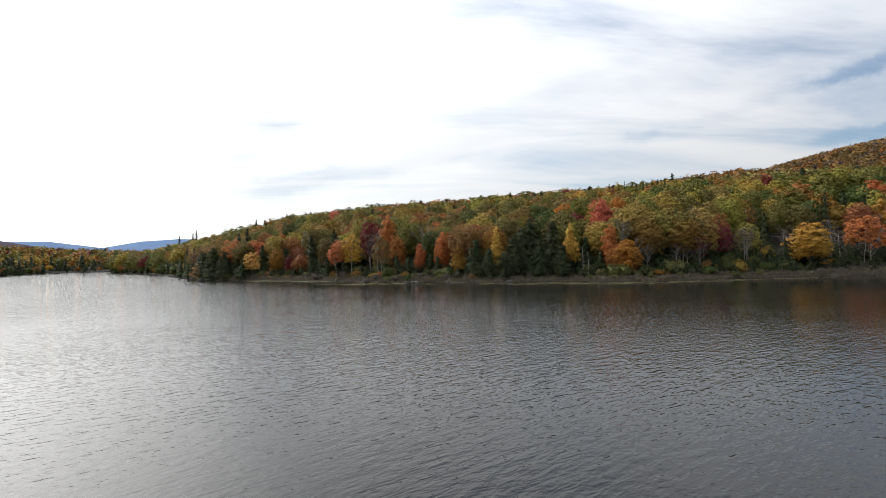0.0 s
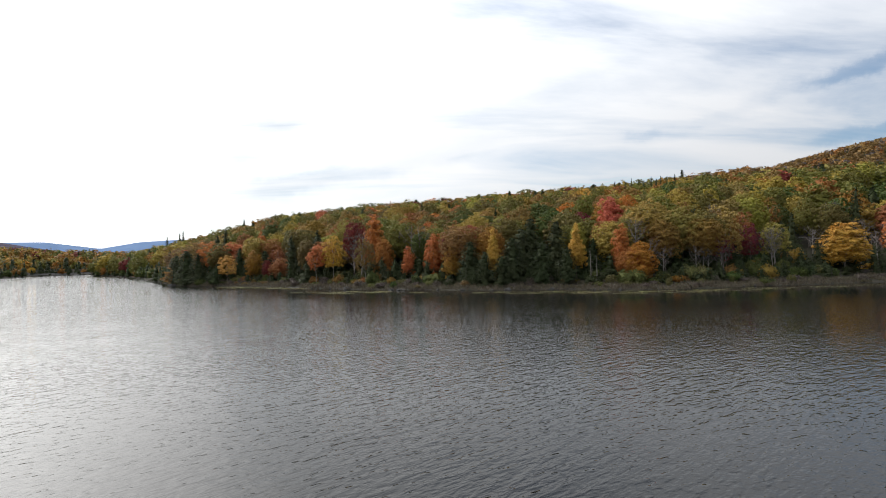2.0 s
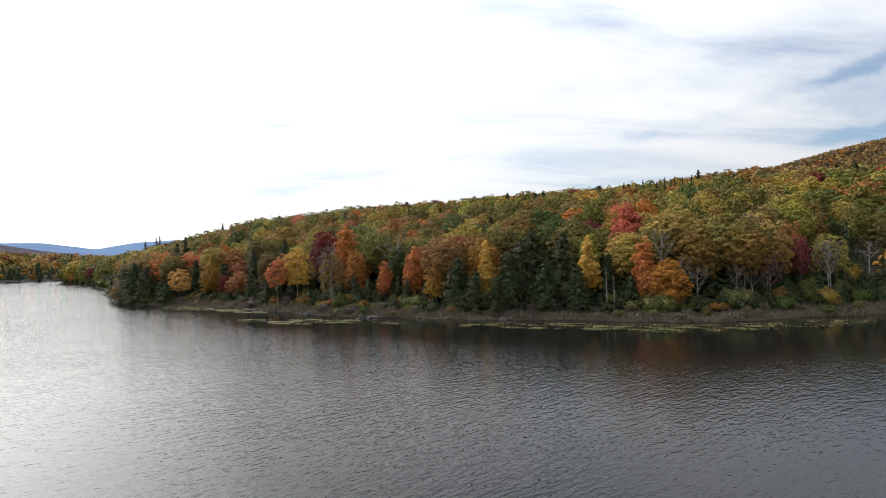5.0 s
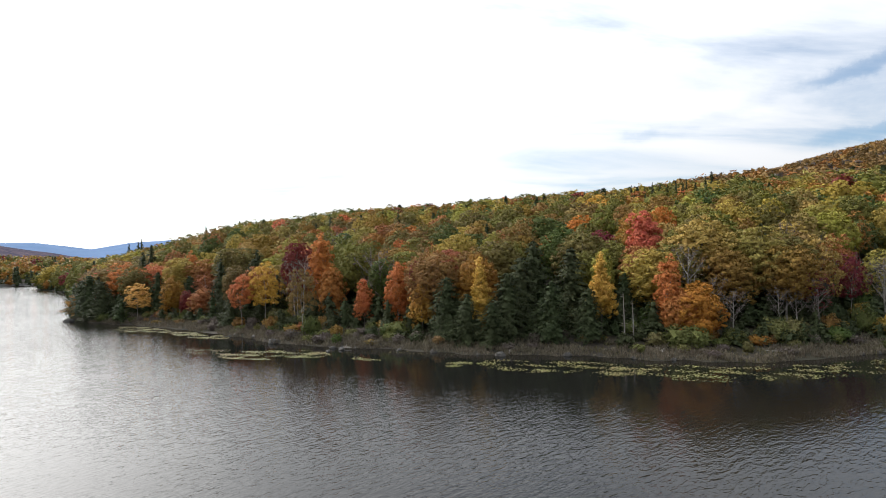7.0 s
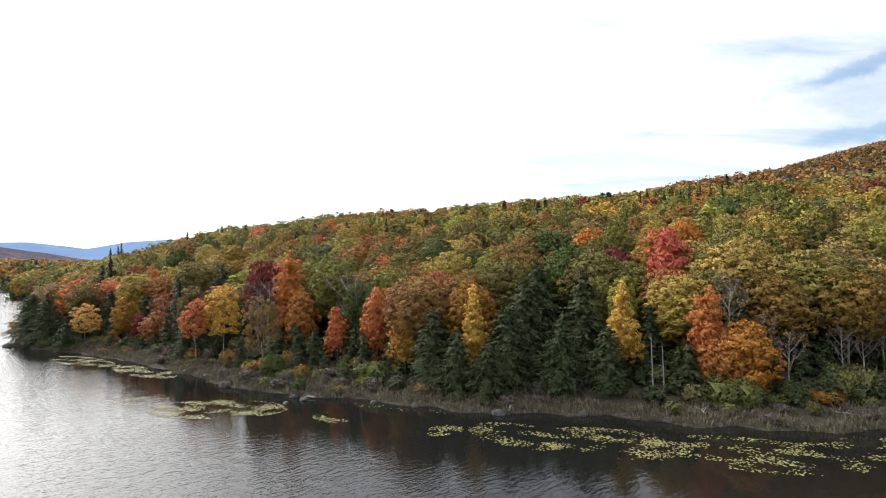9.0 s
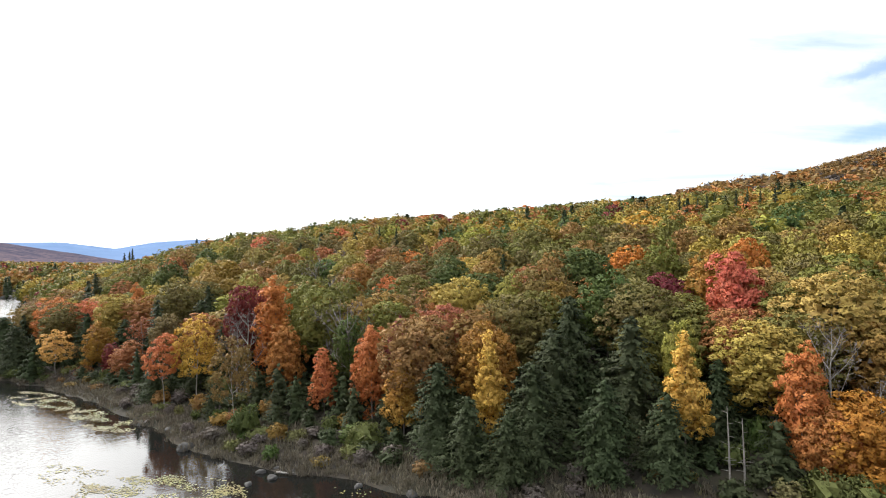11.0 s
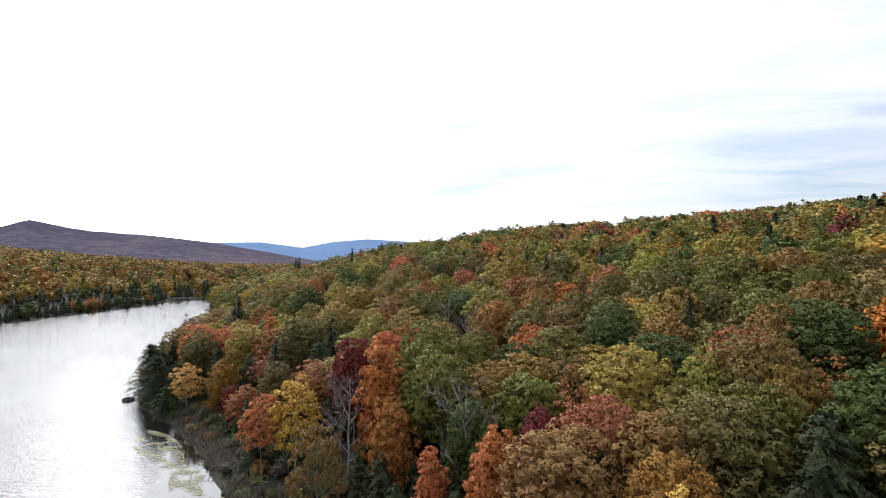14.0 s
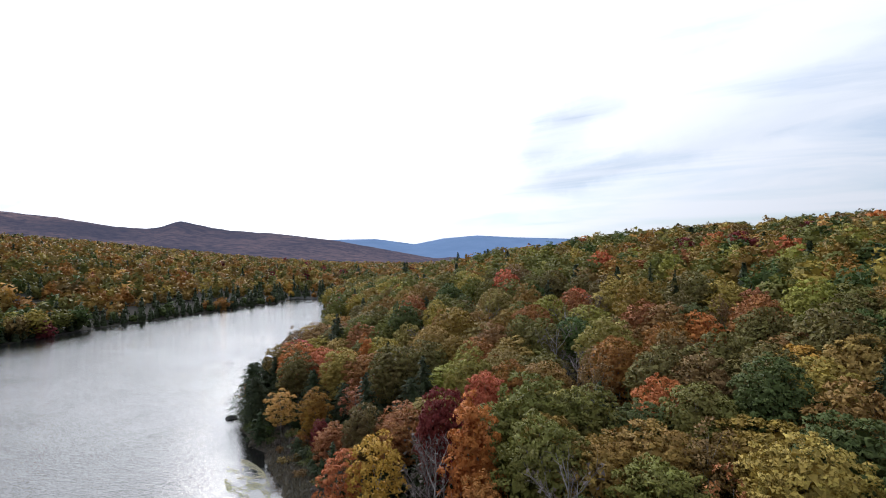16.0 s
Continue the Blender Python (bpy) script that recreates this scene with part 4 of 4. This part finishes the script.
def woods(name, label, seed, spots, tall, wide, knobs, leaves, size, palette, firs, foot=2.5, inner=60, sink=0.3):
    """A far wood as one mesh: every tree a knobbly crown (or a fir) of coarse leaf sprays."""
    rng = np.random.default_rng(seed)
    names = sorted(set(palette)) + ["pine"]
    shapes = []
    for k in range(9):
        crown = Crown(rng, 16, 10, foot, int(rng.integers(8, 15)), knobs, rng.uniform(0.0, 0.22))
        bv, bf, bn = crown.inside(inner, 22.0 / math.sqrt(inner))
        v, f, n = crown.leaves(leaves, size)
        shapes.append((np.concatenate([bv, v]), np.concatenate([bf, f + len(bv)]), np.concatenate([bn, n])))
    fir_shapes = []
    for k in range(3):
        m = max(leaves, 60)
        f0 = rng.uniform(0, 1, m) ** 1.2
        turn, r = rng.uniform(0, 6.28, m), 3.4 * (1 - f0) ** 0.8 * rng.uniform(0.45, 1.0, m)
        c = np.stack([np.cos(turn) * r, np.sin(turn) * r, 1.2 + 15 * f0 - 0.12 * r * r], 1)
        v, f = leaf_sprays(rng, c, np.stack([np.cos(turn) * 0.8, np.sin(turn) * 0.8, np.full(m, 0.7)], 1) + rng.normal(size=(m, 3)) * 0.3, min(size, 1.1), 1.6)
        cv = np.concatenate([ICO * np.array([2.2 * (1 - q) + 0.2, 2.2 * (1 - q) + 0.2, 2.6]) + np.array([0, 0, 3 + 12 * q]) for q in (0, 0.3, 0.6, 0.85)])
        cf = (ICO_F[None] + 12 * np.arange(4)[:, None, None]).reshape(-1, 3)
        up = np.concatenate([np.tile(ICO, (4, 1)), np.repeat(unit(c * np.array([0.4, 0.4, 0]) + np.array([0, 0, 0.5])), 3, 0)])
        fir_shapes.append((np.concatenate([cv, v]), np.concatenate([cf, f + len(cv)]), up))
    vs, fs, ms, ns, total = [], [], [], [], 0
    for x, y in spots:
        fir = rng.uniform() < firs(x, y)
        v, f, up = fir_shapes[rng.integers(3)] if fir else shapes[rng.integers(9)]
        a, k = rng.uniform(0, 6.28), rng.uniform(*wide) / 10
        h = rng.uniform(*tall) / 16
        c, s = math.cos(a) * k, math.sin(a) * k
        vs.append(np.stack([v[:, 0] * c - v[:, 1] * s + x, v[:, 0] * s + v[:, 1] * c + y, v[:, 2] * h + float(GROUND(x, y)) - sink], 1))
        fs.append(f + total)
        ns.append(np.stack([up[:, 0] * c - up[:, 1] * s, up[:, 0] * s + up[:, 1] * c, up[:, 2] * k], 1) / k)
        colour = "pine" if fir else palette[int(rng.integers(len(palette)))]
        ms.append(np.full(len(f), names.index(colour)))
        total += len(v)
    tagged(new(name, mesh_of(name, np.concatenate(vs), np.concatenate(fs), [LEAF[c] for c in names], np.concatenate(ms), False, np.concatenate(ns))), label, "woods", kind="stuff")


TABLE = {}


def GROUND(x, y):
    return TABLE[(x, y)]


def settle(spots):
    p = np.array(spots)
    for (x, y), z in zip(spots, ground(p[:, 0], p[:, 1])):
        TABLE[(x, y)] = z
    return spots


rng = np.random.default_rng(21)
few = lambda x, y: 0.06
hill = spread_out(rng, (-330, 400, 160, 640), 8.4, lambda x, y: (shore_distance(x, y) > 3) & ((inland(x, y) > 92) | (x > 165) | (x < -0.5 * y - 10)) & (-0.886 * x + 0.463 * y < 545) & (inland(x, y) < 370) & ~((y > 400) & (abs(x - 8) < 6.0)), [(x, y, 8) for x, y in near], 60000)
close = [q for q in hill if inland(*q) < 190 and q[1] < 460]
beyond = [q for q in hill if not (inland(*q) < 190 and q[1] < 460)]
woods("hillside_woods", "olive, gold and rust autumn woods on the hillside", 31, settle(close), (13.5, 18), (10.5, 15.5), 80, 820, 0.6, MIXED, few, 2.0, 150, 1.6)
woods("ridge_woods", "autumn woods with a few firs along the ridge", 32, settle(beyond), (13, 17.5), (11, 16), 40, 250, 1.1, MIXED, lambda x, y: 0.03 if x < 60 else 0.09, 1.0, 80, 2.6)
LEFT = ("gold",) * 2 + ("bronze",) * 16 + ("rust",) * 11 + ("olive",) * 14 + ("straw",) * 4 + ("tan",) * 6 + ("crimson",) * 2 + ("green",) * 3
across = spread_out(rng, (-980, -250, 160, 1000), 9.4, lambda x, y: (shore_distance(x, y) > 1.5) & (-0.886 * x + 0.463 * y > 360) & (x < -250) & (np.degrees(np.arctan2(x - 10, y - 144)) > -74) & (shore_distance(x, y) < 560) & ~((-0.886 * x + 0.463 * y < 545) & (inland(x, y) > 120) & (x > -330)), [], 42000)
woods("far_shore_woods", "mixed autumn woods across the lake", 33, settle(across), (12, 17.5), (10, 14), 24, 70, 1.5, LEFT, lambda x, y: 0.85 if float(shore_distance(x, y)) < 30 else 0.06, 0.0, 50, 4.5)
scrub = spread_out(rng, (-420, -104, 160, 560), 4.2, lambda x, y: (shore_distance(x, y) > 0.3) & (shore_distance(x, y) < 9) & (x < -0.5 * y + 12), [], 60000)
woods("shoreside_scrub", "dark low hemlocks and bushes along the far waterline", 36, settle(scrub), (5, 8.5), (6, 8.5), 24, 60, 0.8, ("green", "green", "bronze", "rust"), lambda x, y: 0.85, 0.0)
rise = spread_out(rng, (180, 1500, 250, 1700), 12.5, lambda x, y: (inland(x, y) > 330) & (x > 0.18 * y + 120) & (np.degrees(np.arctan2(x, y)) < 45), [], 40000)
woods("mountain_woods", "rust-brown woods over the mountain's flank", 34, settle(rise), (13, 17), (12, 17), 14, 30, 2.4, ("rust", "bronze", "tan", "tan", "tan", "grey"), lambda x, y: 0.02, 0.0, 26, 3.0)
behind = spread_out(rng, (-420, 480, -420, 160), 16, lambda x, y: (shore_distance(x, y) > 5) & (shore_distance(x, y) < 110) & (inland(x, y) < 30), [], 6000)
woods("near_shore_woods", "autumn woods on the shore behind the lake", 35, settle(behind), (13, 18), (14, 18), 20, 30, 2.2, LEFT, few)

# pines that stand up on the skyline
SKYLINE = [(-152.2, 436.7, 42.2, 8.0), (-147.0, 441.0, 39.6, 6.5), (134.1, 310.0, 54.0, 10.5), (138.0, 313.0, 51.0, 7.0), (-14.1, 291.5, 38.2, 4.5), (-6.8, 280.6, 37.0, 4.5), (-60.0, 520.0, 53.0, 7.0),
           (-66.0, 524.0, 52.5, 7.0), (-222.0, 482.0, 37.0, 7.0), (-228.0, 488.0, 35.0, 7.0), (-268.3, 544.7, 35.3, 8.0), (148.0, 318.0, 49.5, 6.0)]
firs = random.Random(77)
for k in range(19):
    turn = 12.8 + 10.0 * k / 18 + firs.uniform(-0.2, 0.2)
    away = 322 + firs.uniform(-8, 8)
    SKYLINE.append((away * math.sin(radians(turn)), away * math.cos(radians(turn)), 8.3 + away * (0.1124 + 0.00075 * (turn - 13)) + firs.uniform(0.3, 3.2), firs.uniform(4.0, 5.5)))
for x, y, top, wide in SKYLINE:
    landmark("conifer", "pine", x, y, max(top - float(ground(x, y)), 9.0), wide)

# ---- marsh grass along the bank ----


def tufts(name, label, seed, count, low, high, allowed, mat, blades=6):
    rng = np.random.default_rng(seed)
    x, y = rng.uniform(-118, 160, count * 12), rng.uniform(146, 265, count * 12)
    d = shore_distance(x, y)
    ok = np.flatnonzero(allowed(x, y, d))[:count]
    x, y = np.repeat(x[ok], blades), np.repeat(y[ok], blades)
    tall = np.repeat(rng.uniform(low, high, len(ok)), blades) * rng.uniform(0.6, 1.1, len(x))
    turn, out = rng.uniform(0, 6.28, len(x)), rng.uniform(0.1, 0.55, len(x)) * tall
    x, y = x + rng.normal(size=len(x)) * 0.16, y + rng.normal(size=len(x)) * 0.16
    z = np.maximum(ground(x, y), -0.15)
    wide = 0.055 + 0.03 * tall
    foot = np.stack([x, y, z - 0.05], 1)
    side = np.stack([-np.sin(turn), np.cos(turn), 0 * x], 1) * wide[:, None]
    mid = foot + np.stack([np.cos(turn) * out * 0.35, np.sin(turn) * out * 0.35, tall * 0.62], 1)
    tip = foot + np.stack([np.cos(turn) * out, np.sin(turn) * out, tall], 1)
    v = np.stack([foot - side * 0.8, mid + side, tip, mid - side * 0.4], 1).reshape(-1, 3)
    tagged(new(name, mesh_of(name, v, np.arange(len(v)).reshape(-1, 4), mat)), label, "grass", kind="stuff")


patchy = lambda x, y: np.sin(x * 0.31 + 1.3 * np.sin(y * 0.23)) + np.sin(y * 0.41 + x * 0.17)
tufts("dry_reeds", "dry tan reeds and grass along the lake's bank", 41, 11500, 0.35, 1.25, lambda x, y, d: (d > -0.5) & (d < 6.5 + 1.5 * np.sin(0.37 * x) + 5 * ((x < -8) & (x > -32))) & (patchy(x, y) > -1.2), REED)
tufts("green_sedge", "greenish sedge among the dry reeds", 42, 2600, 0.3, 0.8, lambda x, y, d: (d > -0.3) & (d < 8) & (patchy(x + 40, y) < -0.4), SEDGE)

# ---- lily leaves afloat ----


def lily_patch(rng, out, x, y, long, wide, turn, count):
    a = rng.uniform(0, 6.28, count)
    r = np.sqrt(rng.uniform(0, 1, count))
    u, w = np.cos(a) * r * long, np.sin(a) * r * wide
    c, s = math.cos(radians(turn)), math.sin(radians(turn))
    px, py = x + u * c - w * s, y + u * s + w * c
    clump = np.sin(px * 1.1 + 2 * np.sin(py * 0.7)) + np.sin(py * 1.7 + px * 0.5)
    clump += 0.9 * np.sin(px * 0.42 + 1.7 * np.sin(py * 0.5))
    ok = (shore_distance(px, py) < -0.8) & (clump > rng.uniform(-0.8, 2.6, count))
    out += list(zip(px[ok], py[ok]))


rng = np.random.default_rng(51)
pads = []
lily_patch(rng, pads, -70.5, 209.5, 13, 3.6, -32, 4600)
lily_patch(rng, pads, -49, 197, 12, 3.8, -36, 4800)
lily_patch(rng, pads, -22, 167.5, 11, 5.0, -8, 6000)
lily_patch(rng, pads, -36, 173, 7, 3.5, -30, 800)
lily_patch(rng, pads, -3.5, 161.8, 3.2, 2.2, -35, 528)
lily_patch(rng, pads, 11.5, 155.5, 3.4, 2.4, 10, 800)
lily_patch(rng, pads, 22, 152.5, 7.5, 4.2, -35, 1360)
lily_patch(rng, pads, 32, 149.5, 9, 5.2, -20, 2400)
lily_patch(rng, pads, 46, 145, 11, 5.5, -18, 3040)
lily_patch(rng, pads, 60, 144.5, 9, 4.8, 0, 1760)
lily_patch(rng, pads, 76, 146.5, 11, 4.2, 12, 1600)
lily_patch(rng, pads, 97, 149, 14, 3.2, 10, 1120)
lily_patch(rng, pads, 5, 166, 9, 1.5, -24, 96)
P = np.array(pads)
n, k = len(P), 7
ring = np.array([0.18, 1.0, 1.95, 2.85, 3.75, 4.7, 5.95])
turn = rng.uniform(0, 6.28, n)[:, None]
r = rng.uniform(0.07, 0.16, n)[:, None] * rng.uniform(0.9, 1.1, (n, k))
edge = np.stack([P[:, :1] + np.cos(ring + turn) * r, P[:, 1:] + np.sin(ring + turn) * r, 0.02 + rng.uniform(0, 0.03, (n, k))], -1)
hub = np.stack([P[:, 0], P[:, 1], np.full(n, 0.018)], 1)[:, None]
v = np.concatenate([hub, edge], 1).reshape(-1, 3)
f = (np.array([(0, 1, 2, 3), (0, 3, 4, 5), (0, 5, 6, 7)])[None] + 8 * np.arange(n)[:, None, None]).reshape(-1, 4)
tagged(new("lily_pads", mesh_of("lily_pads", v, f, PAD)), "yellow-green lily leaves floating near the bank", "water lilies", kind="stuff")

# ---- stones, driftwood and the far end of the lake ----


def boulder(seed, x, y, z, size, flat=0.6, label="grey weathered stone at the water's edge"):
    bm = bmesh.new()
    bmesh.ops.create_icosphere(bm, subdivisions=3, radius=1)
    for q in bm.verts:
        q.co *= 1 + 0.28 * noise.noise(q.co * 1.3 + Vector((seed, 0, 0))) + 0.1 * noise.noise(q.co * 3.5 + Vector((0, seed, 0)))
        q.co.z *= flat
    me = bpy.data.meshes.new("rock")
    bm.to_mesh(me)
    bm.free()
    me.materials.append(STONE)
    me.polygons.foreach_set("use_smooth", [True] * len(me.polygons))
    ob = new("rock", me)
    ob.matrix_basis = pose(x, y, z, 0, 0, seed * 47) @ Matrix.Diagonal((size, size * 0.75, size, 1))
    return tagged(ob, label, "rock", "shore rocks")


boulder(1, -106.3, 233.7, 0.05, 1.5, 0.55, "lone dark boulder standing out of the water")
boulder(2, -12.2, 169.6, 0.05, 0.55)
boulder(3, -9.9, 171.4, 0.05, 0.75)
boulder(4, -12.0, 173.2, 0.1, 0.6)
boulder(5, 1.5, 168.8, 0.1, 0.6)
boulder(6, 8.0, 166.6, 0.1, 0.7)
boulder(7, 20.0, 161.6, 0.1, 1.0)
boulder(8, 31.5, 160.2, 0.1, 0.8)
boulder(9, -26.5, 182.0, 0.15, 1.3)
boulder(10, -33.5, 190.0, 0.15, 0.8)
boulder(11, 1.0, 177.6, 0.7, 1.6, 0.7, "grey boulder in the grass behind the bank")
for s in range(12, 30):
    q = random.Random(s)
    x0 = q.uniform(-70, 95)
    y0 = 230.0
    while float(shore_distance(x0, y0)) > 0.3 and y0 > 140:
        y0 -= 0.4
    boulder(s, x0, y0, 0.08, q.uniform(0.25, 0.6))


def driftwood(seed, x, y, long):
    q = random.Random(seed)
    thing = new("driftwood")
    log = Soup()
    log.tube([(-long / 2, 0, 0.1), (0, 0.15, 0.25), (long / 2, -0.1, 0.35)], [0.16, 0.13, 0.06], 7)
    part("log", log.mesh("log", PALE_BARK, True), thing)
    for k in range(7):
        limbs = Soup()
        a = q.uniform(-0.4, 0.5) * long
        limbs.tube([(a, 0, 0.25), (a + q.uniform(-0.6, 0.8), q.uniform(-1, 1), q.uniform(0.3, 1.1))], [0.05, 0.012], 4)
        part("branch", limbs.mesh("branch", PALE_BARK), thing)
    thing.matrix_basis = pose(x, y, max(float(ground(x, y)), 0.0), 0, 0, q.uniform(0, 360))
    return tagged(thing, "bleached fallen tree on the bank", "driftwood", "fallen wood")


driftwood(1, 66.0, 155.2, 5.0)
driftwood(2, -39.0, 194.6, 3.5)
driftwood(3, 47.0, 158.0, 3.0)
driftwood(4, -8.5, 172.6, 2.6)
driftwood(5, 22.0, 163.4, 3.0)

# dam at the far end
dam = new("dam")
bm = bmesh.new()
bmesh.ops.create_cube(bm, size=1, matrix=pose(-350, 521, 0.6, 0, 0, 34.5) @ Matrix.Diagonal((56, 1.2, 2.4, 1)))
bmesh.ops.bevel(bm, geom=bm.edges[:], offset=0.12, segments=2, affect="EDGES")
me = bpy.data.meshes.new("dam_wall")
bm.to_mesh(me)
bm.free()
me.materials.append(CONCRETE)
part("dam_wall", me, dam)
bm = bmesh.new()
bmesh.ops.create_cube(bm, size=1, matrix=pose(-350, 521, 1.9, 0, 0, 34.5) @ Matrix.Diagonal((56.6, 1.8, 0.25, 1)))
me = bpy.data.meshes.new("coping")
bm.to_mesh(me)
bm.free()
me.materials.append(CONCRETE)
part("coping", me, dam)
tagged(dam, "low grey concrete dam at the lake's far end", "dam")

boat = new("rowing_boat")
bm = bmesh.new()
bmesh.ops.create_uvsphere(bm, u_segments=20, v_segments=10, radius=1)
bmesh.ops.delete(bm, geom=[q for q in bm.verts if q.co.z > 0.05], context="VERTS")
for q in bm.verts:
    q.co = Vector((q.co.x * 2.4, q.co.y * 0.85 * (1 - 0.25 * q.co.x), q.co.z * 0.7 + 0.75 + 0.12 * q.co.x ** 2))
bmesh.ops.solidify(bm, geom=bm.faces[:], thickness=0.06)
me = bpy.data.meshes.new("hull")
bm.to_mesh(me)
bm.free()
me.materials.append(BOAT_PAINT)
part("hull", me, boat)
for sx in (-0.9, 0.3, 1.2):
    bm = bmesh.new()
    bmesh.ops.create_cube(bm, size=1, matrix=pose(sx, 0, 0.62) @ Matrix.Diagonal((0.28, 1.45, 0.05, 1)))
    me = bpy.data.meshes.new("bench")
    bm.to_mesh(me)
    bm.free()
    me.materials.append(BOAT_PAINT)
    part("bench", me, boat)
boat.matrix_basis = pose(-341, 521, -0.1, 0, 0, 50)
tagged(boat, "small white rowing boat moored by the dam", "boat")
landmark("spread", "yellow", -373.5, 508.0, 7.5, 6.5)
landmark("hemlock", "pine", -281.0, 461.0, 17.0, 14.0)
landmark("conifer", "pine", -286.0, 466.0, 13.5, 10.0)

# slack overhead cable between two poles in the trees
poles = [(101.0, 190.0), (132.0, 180.0)]
for x, y in poles:
    pole = new("utility_pole")
    wood = Soup()
    wood.tube([(0, 0, -0.5), (0, 0, 8.5)], [0.16, 0.11], 8)
    part("post", wood.mesh("post", BARK, True), pole)
    arm = Soup()
    arm.tube([(-0.8, 0, 7.9), (0.8, 0, 7.9)], [0.06, 0.06], 4)
    part("crossarm", arm.mesh("crossarm", BARK), pole)
    pole.matrix_basis = pose(x, y, float(ground(x, y)), 0, 0, 60)
    tagged(pole, "brown wooden utility pole among the trees", "utility pole", "utility poles")
wire = Soup()
a, b = (Vector((x, y, float(ground(x, y)) + 7.9)) for x, y in poles)
wire.tube([a.lerp(b, k / 12) + Vector((0, 0, -4 * 1.0 * (k / 12) * (1 - k / 12))) for k in range(13)], [0.035] * 13, 5)
tagged(new("overhead_cable", wire.mesh("overhead_cable", CABLE)), "thin pale overhead cable sagging between poles", "cable")

# kinds that found no place
for kind in KINDS.values():
    for first in kind:
        if first.name not in PARK:
            for ob in (*reversed(first.children_recursive), first):
                bpy.data.objects.remove(ob)
